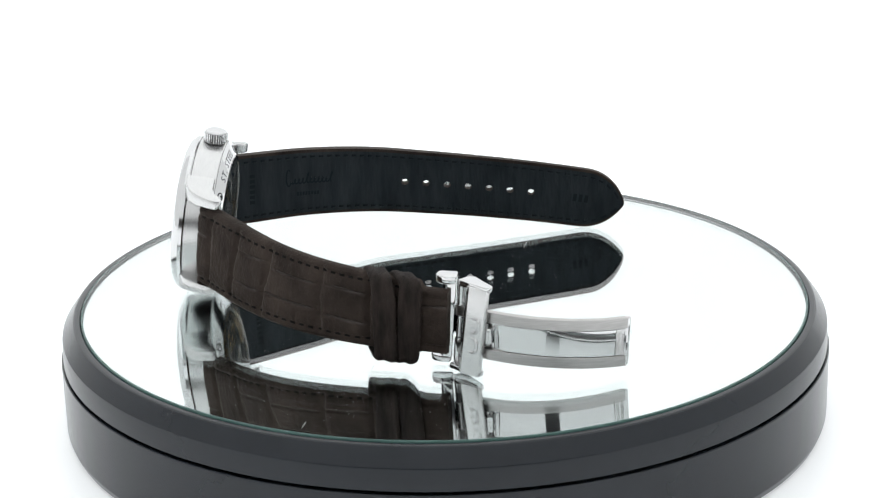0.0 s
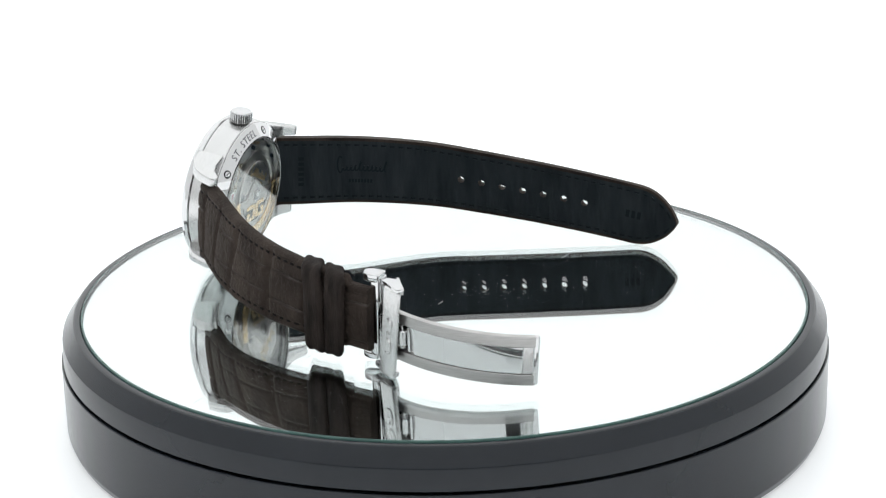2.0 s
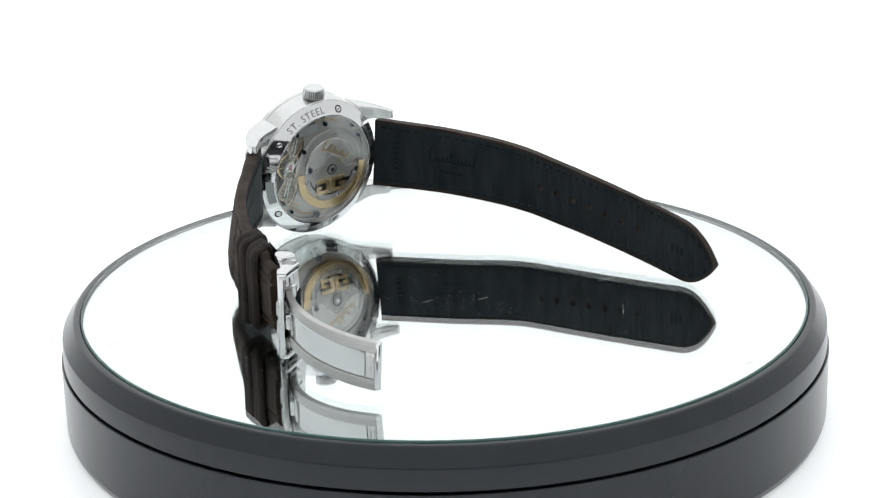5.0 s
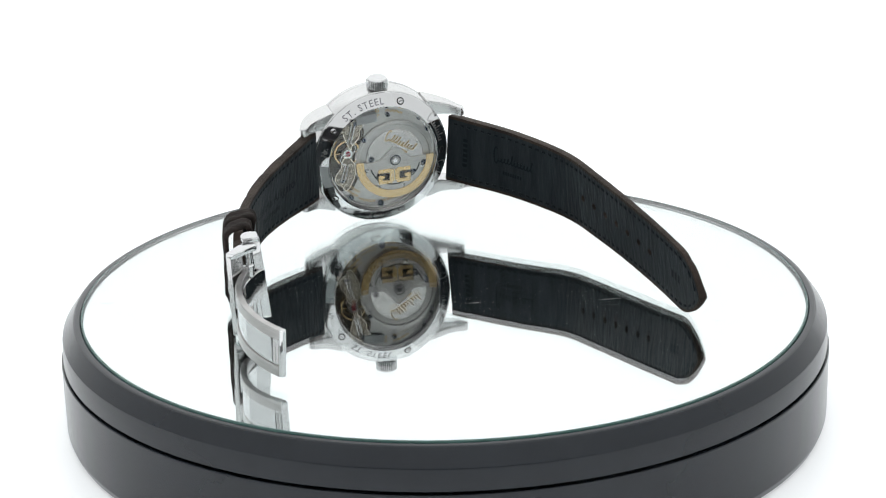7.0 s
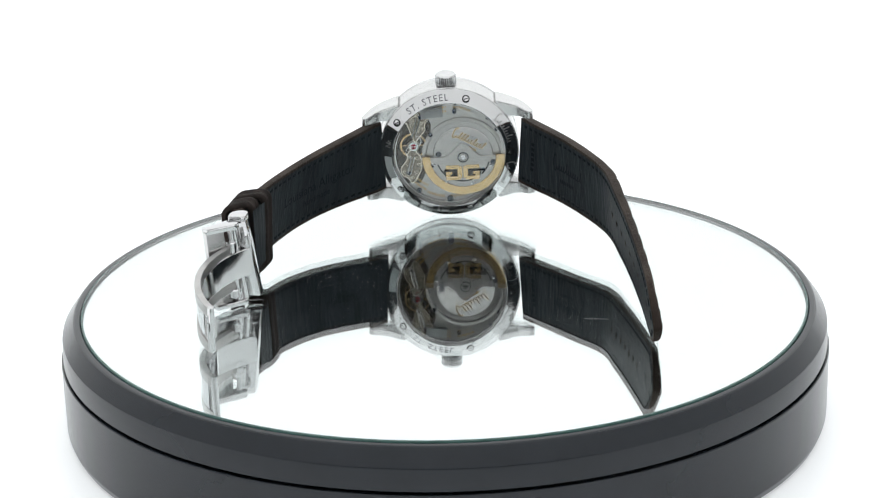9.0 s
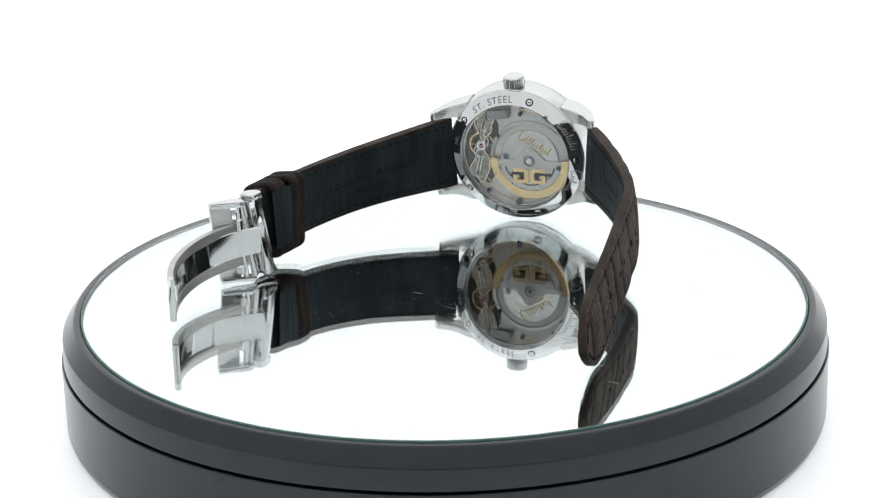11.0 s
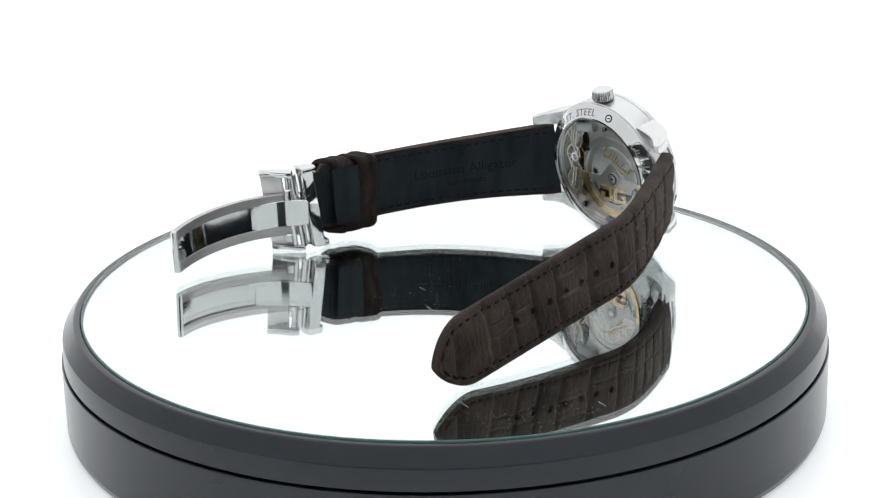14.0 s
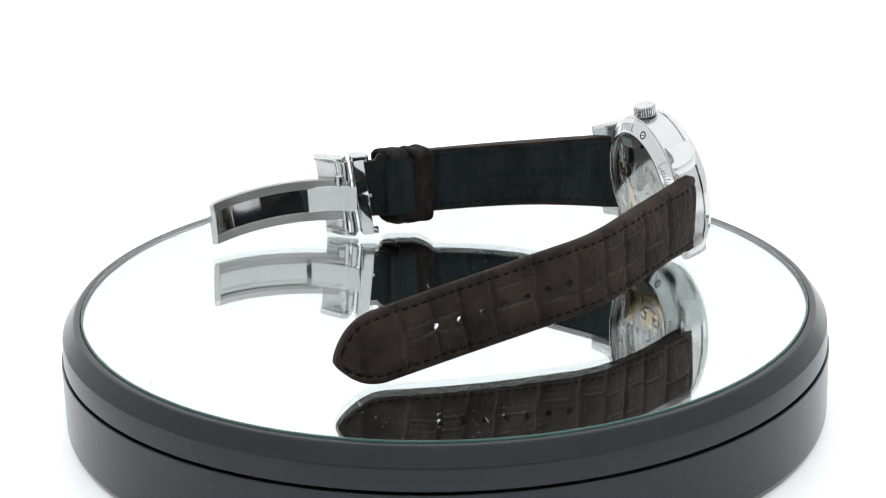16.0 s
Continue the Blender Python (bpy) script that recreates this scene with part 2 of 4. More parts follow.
def setting():
    t = TABLE_Z
    tagged(part("table_top", slab(-0.75, 0.75, -0.75, 0.75, t - 0.03, t), TABLETOP, unit=1), "white table under the turntable with an added glow", "table", kind="structure")
    tent = tagged(empty("light_tent", pose(0, 0, t)), "white photo light tent with glowing diffuser panels", "light tent", kind="structure")
    part("back_panel", slab(-0.75, 0.75, 0.75, 0.76, 0, 1.1), DIFFUSER, tent, unit=1)
    part("side_panel", slab(-0.76, -0.75, -0.75, 0.75, 0, 1.1), DIMMER, tent, unit=1)
    part("side_panel", slab(0.75, 0.76, -0.75, 0.75, 0, 1.1), DIMMER, tent, unit=1)
    part("top_panel", slab(-0.76, 0.76, -0.76, 0.76, 1.1, 1.11), TOPLIT, tent, unit=1)
    # the front hangs down to the lens, with a square opening for it; below it is open to the room
    hz = EYE.z - t
    front = join(slab(-0.75, 0.75, -0.57, -0.56, hz + 0.05, 1.1), slab(-0.75, -0.05, -0.57, -0.56, hz - 0.05, hz + 0.05), slab(0.05, 0.75, -0.57, -0.56, hz - 0.05, hz + 0.05))
    part("front_flap", front, FRONTLIT, tent, "lit white fabric front with a square opening", unit=1)
    tagged(part("floor", slab(-3, 3, -3, 3, -0.08, -0.06), ROOMDARK, unit=1), "dim grey studio floor", "floor", kind="structure")
    tagged(part("wall_south", slab(-3, 3, -3.05, -3, -0.06, 2.2), ROOMDARK, unit=1), "dim grey studio wall", "wall", kind="structure")
    tagged(part("wall_north", slab(-3, 3, 3, 3.05, -0.06, 2.2), ROOMDARK, unit=1), "dim grey studio wall", "wall", kind="structure")
    tagged(part("wall_east", slab(3, 3.05, -3, 3, -0.06, 2.2), ROOMDARK, unit=1), "dim grey studio wall", "wall", kind="structure")
    tagged(part("wall_west", slab(-3.05, -3, -3, 3, -0.06, 2.2), ROOMDARK, unit=1), "dim grey studio wall", "wall", kind="structure")
    tagged(part("ceiling", slab(-3, 3, -3, 3, 2.2, 2.25), ROOMDARK, unit=1), "dim grey studio ceiling", "ceiling", kind="structure")


setting()


# ---- turntable ----
def turntable():
    base_z = TABLE_Z * 1000
    top = tagged(empty("turntable", pose(0, 0, TABLE_Z)), "round black display turntable with a mirror-glass top", "turntable")
    dz = -base_z
    part("base", lathe([(0, 0.2), (95.6, 0.2), (97.6, 1.0), (98.15, 2.6), (98.15, dz - 10.6), (97.95, dz - 10.4), (95.5, dz - 10.4), (95.5, dz - 9.95), (0, dz - 10.2)], 200), BLACK, top, "glossy black plastic base", sharp=12)
    platter = part("platter", lathe([(0, -9.7), (96.9, -9.9), (97.5, -9.85), (97.7, -9.6), (97.5, -4.7), (97.4, -4.3), (97.15, -3.95), (94.75, -0.85), (94.5, -0.6), (94.1, -0.42), (93.5, -0.34), (92.95, -0.36), (92.65, -0.55), (92.52, -0.9), (92.4, -3.4), (0, -3.4)], 200), BLACK, top, "black plastic rim with a bevelled edge", sharp=12, m=pose(0, 0, -TABLE_Z))
    part("mirror", lathe([(0, -3.2), (92.35, -3.2), (92.35, -2.45), (0, -2.45)], 160), SILVER, platter, "silvered mirror backing", sharp=12)
    part("glass_plate", lathe([(0, -2.4), (92.48, -2.4), (92.5, -2.3), (92.5, -0.1), (92.4, 0), (0, 0)], 200), GLASS, platter, "clear glass plate with a greenish edge", sharp=12)
    part("ground_edge", lathe([(92.1, 0.004), (92.15, 0.02), (92.46, -0.03), (92.57, -0.25), (92.57, -0.6), (92.52, -0.6), (92.52, -0.2), (92.1, 0.004)], 200), EDGE, platter, "greenish ground edge of the glass")
    return platter


PLATTER = turntable()

# ---- watch ----
WATCH = tagged(empty("wristwatch", pose(0, 0, 0)), "steel wristwatch with brown alligator strap, standing on a mirror", "wristwatch")

# The case's own axes: x towards the long strap, y towards the crown, z out of the case back.
CX, CY, CZ = Vector((0.9873, 0.1571, 0.0245)), Vector((-0.0028, -0.1368, 0.9906)), Vector((0.159, -0.9781, -0.1347))
CASE_AT = Vector((-7.76, 59.79, 20.40)) * MM
CASE = Matrix.Translation(CASE_AT) @ Matrix((CX, CY, CZ)).transposed().to_4x4()


def arc_place(r, mid, z, slope=0.0):
    """Sets x along a circle of radius r round the case's axis, mid degrees clockwise from the crown, y outwards."""
    def place(x, y):
        a = radians(mid) + x / r
        return Vector(((r + y) * math.sin(a), (r + y) * math.cos(a), z - slope * (r + y - 15.95)))
    return place


def lug(sx, sy):
    side = [(13.5, -4.2), (17.0, -3.9), (19.6, -2.6), (21.6, -0.5), (23.0, 2.2), (23.9, 4.6), (23.7, 5.7), (22.6, 6.0), (21.6, 5.4), (20.2, 3.9), (18.0, 3.0), (13.5, 2.8)]
    bm = prism(side, 0, 2.7, 0.3)
    for v in bm.verts:      # the outer flank leans in towards the tip
        x, z, y = v.co
        y = y / 2.7 * (5.0 - 2.6 * min(1, max(0, (x - 13.5) / 9.5)) ** 0.8)
        v.co = (sx * x, sy * (10.15 + y), z)
    return bm


def case():
    mid = part("case_band", lathe([(15.0, 3.1), (19.35, 3.1), (19.55, 2.9), (19.75, 1.5), (19.8, -0.8), (19.75, -3.2), (19.6, -3.4), (15.0, -3.4), (15.0, 3.1)], 120), BRUSHED, WATCH, "finely brushed steel case band", m=CASE)
    part("bezel", lathe([(15.5, -3.45), (19.7, -3.45), (19.9, -3.7), (19.8, -4.6), (19.2, -5.5), (18.3, -6.2), (17.5, -6.5), (17.1, -6.2), (15.5, -5.2), (15.5, -3.45)], 120), SOFTSTEEL, WATCH, "polished steel bezel", m=CASE)
    part("dial", lathe([(0, -3.6), (16.9, -3.6), (16.9, -3.2), (0, -3.2)], 72), DIAL, WATCH, "silver dial", m=CASE)
    part("front_crystal", lathe([(0, -6.8), (9, -6.7), (15, -6.4), (17.1, -6.0), (17.1, -5.3), (0, -5.7)], 72), SAPPHIRE, WATCH, "clear front crystal", m=CASE)
    for sx in (-1, 1):
        for sy in (-1, 1):
            part("lug", lug(sx, sy), BRUSHED, WATCH, m=CASE)
    back = part("case_back", lathe([(15.75, 4.9), (15.8, 5.25), (15.9, 5.3), (19.05, 3.48), (19.22, 3.34), (19.28, 3.2), (19.1, 3.12), (15.75, 3.12), (15.75, 4.9)], 120), STEEL, WATCH, "polished steel case back ring with engraving", m=CASE)
    part("back_crystal", lathe([(0, 5.3), (15.4, 5.3), (15.68, 5.1), (15.68, 4.3), (0, 4.3)], 96), SAPPHIRE, WATCH, "clear sapphire display back", m=CASE)
    for a in (18, 90, 162, 234, 306):
        u = Vector((math.sin(radians(a)), math.cos(radians(a)), 0))
        m = Matrix.Translation((u * 17.4 + Vector((0, 0, 4.46))) * MM) @ (u * 0.5 + Vector((0, 0, 0.866))).to_track_quat("Z", "Y").to_matrix().to_4x4() @ Matrix.Rotation(radians(a * 1.7), 4, "Z")
        head = part("screw", lathe([(0.75, -0.2), (0.75, 0.05), (0.65, 0.08), (0, 0.09)], 20), STEEL, back, "sunk steel screw", m=m)
        # near-black ring and bar give the shade of the sunk rim and slot
        part("countersink", lathe([(0.72, 0.0), (0.72, 0.045), (1.08, 0.045), (1.08, 0.0), (0.72, 0.0)], 24), GROOVE, head)
        part("slot", prism([(-0.56, -0.12), (0.56, -0.12), (0.56, 0.12), (-0.56, 0.12)], 0.05, 0.102), GROOVE, head)
    part("engraved_lettering", letters("ST. STEEL", 2.4, arc_place(16.5, -19, 5.33, 0.576), bold=0.015, spread=1.22), INK, back, "engraved words")
    part("engraved_lettering", letters("Nr.", 1.9, arc_place(16.7, -76, 5.33, 0.576), bold=0.03), FAINT, back, "engraved words")
    flip = arc_place(17.9, 188, 5.33, 0.576)
    part("engraved_lettering", letters("5 bar", 1.7, lambda x, y: flip(-x, -y), bold=0.03), FAINT, back, "engraved words")
    part("engraved_script", scrawl(8.2, 1.0, arc_place(16.7, 66, 5.33, 0.576), 0.2, 3), FAINT, back, "engraved script")
    part("engraved_script", scrawl(6.6, 1.0, arc_place(16.7, 112, 5.33, 0.576), 0.2, 8), FAINT, back, "engraved script")
    # pale patch that masks the number, not a part of the case
    part("number_field", bars([(-3.2, -0.1, 3.2, 1.9)], arc_place(16.25, -101, 5.325, 0.576)), PALE, back, "pale blank field over the number")
    # crown: core darkened for the shade between polished ribs, under a domed cap
    crown = part("crown", turned(lathe([(0, 19.3), (2.0, 19.3), (2.1, 19.9), (2.45, 19.95), (2.45, 22.2), (0, 22.2)], 40), Matrix.Translation((0, 0, 0.3)) @ Matrix.Rotation(radians(-90), 4, "X")), RIBSHADE, WATCH, "fluted steel winding crown", m=CASE)
    part("cap", turned(lathe([(0, 22.1), (2.55, 22.1), (2.75, 22.2), (2.8, 22.4), (2.65, 22.65), (2.2, 22.95), (1.4, 23.12), (0, 23.2)], 48), Matrix.Translation((0, 0, 0.3)) @ Matrix.Rotation(radians(-90), 4, "X")), STEEL, crown, "polished domed cap")
    for k in range(30):
        rib = prism([(2.3, -0.17), (2.85, -0.15), (3.02, -0.07), (3.02, 0.07), (2.85, 0.15), (2.3, 0.17)], 19.95, 22.3, 0.04, 1)
        part("rib", turned(rib, Matrix.Translation((0, 0, 0.3)) @ Matrix.Rotation(radians(-90), 4, "X") @ Matrix.Rotation(radians(12 * k), 4, "Z")), STEEL, crown)


def movement():
    mv = part("movement", lathe([(0, 1.4), (15.7, 1.4), (15.7, 3.6), (15.2, 3.6), (15.2, 2.2), (0, 2.2)], 96), PLATE, WATCH, "rhodium-plated automatic movement", m=CASE)
    rc = Vector((3.86, -1.3, 0))

    def at(bm, x=rc.x, y=rc.y, z=0, rz=0):
        return turned(bm, Matrix.Translation((x, y, z)) @ Matrix.Rotation(radians(rz), 4, "Z"))

    def sector(r0, r1, a0, a1, z0, z1, n=40):
        o = [(r1 * math.cos(radians(a0 + (a1 - a0) * k / n)), r1 * math.sin(radians(a0 + (a1 - a0) * k / n))) for k in range(n + 1)]
        i = [(r0 * math.cos(radians(a1 + (a0 - a1) * k / n)), r0 * math.sin(radians(a1 + (a0 - a1) * k / n))) for k in range(n + 1)]
        return prism(o + i, z0, z1, 0.06, 1)
    part("bridge", at(lathe([(0, 2.3), (11.6, 2.3), (11.6, 2.75), (11.2, 2.85), (10.6, 2.85), (10.3, 2.5), (0, 2.5)], 72)), PLATE, mv)
    part("bridge", at(lathe([(0, 2.5), (8.4, 2.5), (8.4, 2.9), (8.2, 3.0), (0, 3.0)], 72), y=rc.y + 0.5), STRIPED, mv, "striped upper bridge")
    part("rotor_weight", at(sector(9.2, 11.5, 178, 362, 3.1, 3.75)), GOLD, mv, "gold rotor weight")
    rotor = part("rotor", at(sector(2.0, 9.15, 180, 360, 3.1, 3.5)), PLATE, mv, "steel rotor with cut-outs")
    hump = [(-9.1 + 18.2 * k / 40, 3.9 * math.exp(-((-9.1 + 18.2 * k / 40) / 3.3) ** 2) + 0.5 * math.cos((-9.1 + 18.2 * k / 40) * 0.35) - 0.3) for k in range(41)]
    part("arm", at(prism(hump + [(9.0, -1.2), (-9.0, -1.2)], 3.1, 3.52, 0.08, 1)), PLATE, rotor)
    part("hub", at(lathe([(0, 3.05), (1.9, 3.05), (1.9, 3.65), (1.75, 3.72), (1.6, 3.7), (1.5, 3.55), (1.2, 3.55), (1.1, 3.85), (0, 3.9)], 40)), PLATE, rotor)
    part("pivot_ring", at(lathe([(1.3, 3.7), (1.3, 3.8), (1.55, 3.8), (1.55, 3.7)], 32)), BLUE, rotor)
    # no openings are cut; near-black slips paint their shade
    for a0, a1 in ((196, 226), (312, 346), (238, 290)):
        part("cut_out_shade", at(sector(7.2, 7.65, a0, a1, 3.45, 3.53, 16)), GROOVE, rotor)
    for s, x in ((-1, -2.75), (1, 2.15)):
        strokes = [(-1.6, 1.1, 2.3, 2.25), (-2.3, -1.7, -0.95, 1.9), (-1.8, -2.25, 2.3, -1.15), (1.1, -1.6, 2.3, 0.3), (0.45, -0.65, 2.3, 0.3)]
        hook = join(*(prism([(s * x0, y0), (s * x1, y0), (s * x1, y1), (s * x0, y1)], 3.5, 3.75 + 0.004 * k, 0.05, 1) for k, (x0, y0, x1, y1) in enumerate(strokes)))
        bmesh.ops.recalc_face_normals(hook, faces=hook.faces)
        # near-black backing for the shade inside the ornament
        part("cut_out_shade", at(prism([(s * -1.0, -1.3), (s * 2.5, -1.3), (s * 2.9, 0.4), (s * 2.5, 1.3), (s * -1.0, 1.3)], 3.45, 3.54), rc.x + x, rc.y - 4.7), GROOVE, rotor)
        part("ornament", at(hook, rc.x + x, rc.y - 4.7), GOLD, rotor, "gilt ornament")
    for x, y in ((-8.3, -1.9), (-5.0, -7.3), (2.4, -8.1), (7.9, -2.8)):
        pin = part("rotor_screw", at(lathe([(0, 3.4), (0.5, 3.4), (0.5, 3.66), (0.4, 3.7), (0, 3.7)], 18), rc.x + x, rc.y + y), STEEL, rotor)
        part("slot", at(prism([(-0.42, -0.08), (0.42, -0.08), (0.42, 0.08), (-0.42, 0.08)], 3.66, 3.715), rc.x + x, rc.y + y, 0, 40 * x), GROOVE, pin)
    part("hub_screw", at(lathe([(0, 3.8), (0.75, 3.8), (0.75, 4.0), (0.65, 4.05), (0, 4.05)], 24)), STEEL, rotor)
    # engraved gilt script on the upper bridge
    ca, sa = math.cos(radians(-29)), math.sin(radians(-29))

    def slanted(cx, cy):
        return lambda x, y: Vector((rc.x + cx + x * ca - y * sa, rc.y + cy + x * sa + y * ca, 3.03))
    part("gilt_script", scrawl(9.6, 1.15, slanted(1.3, 4.2), 0.3, 11, 2.6), GILTINK, mv, "gilt engraved script")
    part("gilt_script", bars([(-2.0 + 0.55 * k, 0, -2.0 + 0.55 * k + 0.36, 0.7) for k in range(8)], slanted(1.6, 2.4)), GILTINK, mv)
    for mid, r in ((17, 13.3), (-12, 13.2), (-13, 12.0), (172, 13.4), (198, 13.4), (222, 13.0), (224, 11.7)):
        pl = arc_place(r, mid, 2.32)
        part("gilt_script", bars([(-2.4 + 0.42 * k, 0.05 * (k % 3), -2.4 + 0.42 * k + 0.24, 0.75) for k in range(12)], pl), GILTINK, mv)
    # balance with its twin regulators
    bx, by = -9.9, 2.5
    part("balance_wheel", at(join(lathe([(3.3, 2.45), (3.75, 2.45), (3.75, 2.8), (3.3, 2.8), (3.3, 2.45)], 48), rod((-3.4, 0, 2.6), (3.4, 0, 2.6), 0.16), rod((0, -3.4, 2.6), (0, 3.4, 2.6), 0.16)), bx, by), GOLD, mv, "gilt balance wheel")
    # thin dark sheet that paints the shade of the open recess
    part("recess", at(prism([(-4.6, -11.5), (1.5, -11.8), (4.2, -6.5), (4.6, 0), (5.2, 6.0), (3.6, 10.2), (1.2, 9.6), (-2.0, 6.6), (-4.2, 3.0), (-5.2, -2.0), (-5.4, -7.0)], 2.22, 2.3), bx, by), RECESS, mv, "dark sheet for the shade under the balance")
    upper = [(0.8, 1.1), (-0.3, 3.5), (-1.1, 5.8), (-1.6, 7.9), (-0.8, 8.8), (1.1, 10.0), (2.2, 11.3), (3.7, 11.5), (4.7, 10.3), (4.5, 8.2), (3.7, 7.0), (3.7, 5.2), (2.6, 3.8), (1.3, 2.3)]
    lower = [(-0.8, -1.0), (-1.9, -2.5), (-2.2, -4.3), (-3.7, -6.4), (-4.1, -8.2), (-3.3, -9.6), (-1.9, -10.5), (-1.1, -11.9), (0.1, -11.4), (1.1, -9.6), (2.0, -7.6), (2.2, -5.5), (1.9, -3.4), (1.1, -2.2), (0.4, -1.2)]

    def smooth_loop(poly, k=4):
        """A closed curve through the corners of an outline."""
        out, n = [], len(poly)
        for i in range(n):
            p0, p1, p2, p3 = (Vector(poly[(i + q) % n]) for q in (-1, 0, 1, 2))
            for f in (q / k for q in range(k)):
                v = (p1 * 2 + (p2 - p0) * f + (p0 * 2 - p1 * 5 + p2 * 4 - p3) * f ** 2 + (p1 * 3 - p0 - p2 * 3 + p3) * f ** 3) * 0.5
                out.append((v.x * 0.93, v.y * 0.93))
        return out

    def bead(pts, z, r, closed):
        """A thin raised line along the points."""
        bm = bmesh.new()
        rows, n = [], len(pts)
        for i, (x, y) in enumerate(pts):
            xa, ya = pts[i - 1] if closed or i else pts[i]
            xb, yb = pts[(i + 1) % n] if closed or i < n - 1 else pts[i]
            L = math.hypot(xb - xa, yb - ya) or 1.0
            nx, ny = -(yb - ya) / L * r, (xb - xa) / L * r
            rows.append([bm.verts.new(q) for q in ((x + nx, y + ny, z - 0.05), (x + nx * 0.6, y + ny * 0.6, z + r), (x - nx * 0.6, y - ny * 0.6, z + r), (x - nx, y - ny, z - 0.05))])
        for a, b in zip(rows, rows[1:] + (rows[:1] if closed else [])):
            for q in range(3):
                bm.faces.new((a[q], a[q + 1], b[q + 1], b[q]))
        return bm

    def curl(x, y, r, a, sgn):
        return [(x + r * (1 - 0.75 * k / 16) * math.cos(a + sgn * 0.45 * k), y + r * (1 - 0.75 * k / 16) * math.sin(a + sgn * 0.45 * k)) for k in range(17)]
    br = part("balance_bridge", at(join(prism(smooth_loop(upper), 2.9, 3.35, 0.08, 1), prism(smooth_loop(lower), 2.9, 3.35, 0.08, 1), lathe([(0, 2.9), (1.7, 2.9), (1.7, 3.35), (0, 3.35)], 32)), bx, by), DARKPLATE, mv, "hand-engraved balance bridge")
    for loop, spots in ((upper, ((0.0, 6.6, 0.75), (0.1, 8.0, 0.6), (1.5, 9.2, 0.7), (3.2, 8.3, 0.8), (1.0, 4.6, 0.7), (2.5, 5.4, 0.7), (2.7, 6.9, 0.55))), (lower, ((-1.0, -3.2, 0.65), (0.9, -3.6, 0.7), (-1.7, -5.6, 0.7), (1.2, -5.6, 0.65), (-2.8, -7.6, 0.7), (0.6, -7.8, 0.75), (-0.6, -9.7, 0.7), (-2.2, -9.2, 0.55)))):
        part("bevelled_edge", at(bead(smooth_loop(loop), 3.35, 0.2, True), bx, by), SCROLL, br, "pale polished edge")
        part("scrollwork", at(join(*(bead(curl(x, y, r, 1.7 * k, 1 if k % 2 else -1), 3.35, 0.11, False) for k, (x, y, r) in enumerate(spots))), bx, by), SCROLL, br, "pale engraved scrolls")["kind"] = "stuff"
    part("jewel", at(lathe([(0, 3.4), (0.75, 3.4), (0.75, 3.52), (0, 3.58)], 24), bx, by), RUBY, br)
    part("jewel_setting", at(lathe([(0.78, 3.38), (1.35, 3.38), (1.35, 3.55), (0.78, 3.55), (0.78, 3.38)], 32), bx, by), STEEL, br)
    for s in (1, -1):
        part("swan_neck", at(join(sector(1.45, 1.75, 250, 450, 3.42, 3.64, 20), rod((0.1, 1.6, 3.56), (1.5, 6.6, 3.56), 0.24, 8), rod((-0.8, 1.2, 3.56), (0.6, 6.9, 3.56), 0.2, 8)), bx + 0.6 * s, by + 1.6 * s, 0, 0 if s > 0 else 180), STEEL, br)
    for x, y in ((-7.6, 11.3), (-11.7, -5.6), (-5.0, 5.6), (-3.0, -0.4), (12.3, -3.2), (2.0, 12.4), (11.2, 10.2), (13.6, 6.5), (-8.9, -11.4), (8.6, -13.9), (-0.3, -14.4), (9.3, -5.4), (8.4, -10.6), (-1.0, -9.6), (-4.8, -3.6)):
        big = 0.85 if (x, y) in ((-0.3, -14.4), (12.3, -3.2), (-3.0, -0.4)) else 0.62
        z = 3.4 if x < -7 and y > -8 else (3.5 if y < -3 and abs(x - 3.8) < 9 and y > -12 else 3.0)
        part("movement_screw", at(lathe([(0, z - 0.6), (big, z - 0.6), (big, z + 0.1), (big * 0.8, z + 0.16), (0, z + 0.16)], 18), x, y), BLUE, mv)
    # pale patch masking the movement's number; the watch has no such plate
    part("cover_piece", at(prism([(-3.0, -1.2), (3.0, -1.3), (3.0, 1.2), (-3.0, 1.1)], 2.25, 3.9, 0.05, 1), -4.4, 12.3, 0, 5), PALE, mv, "pale blank mask over the movement number")

case()
movement()


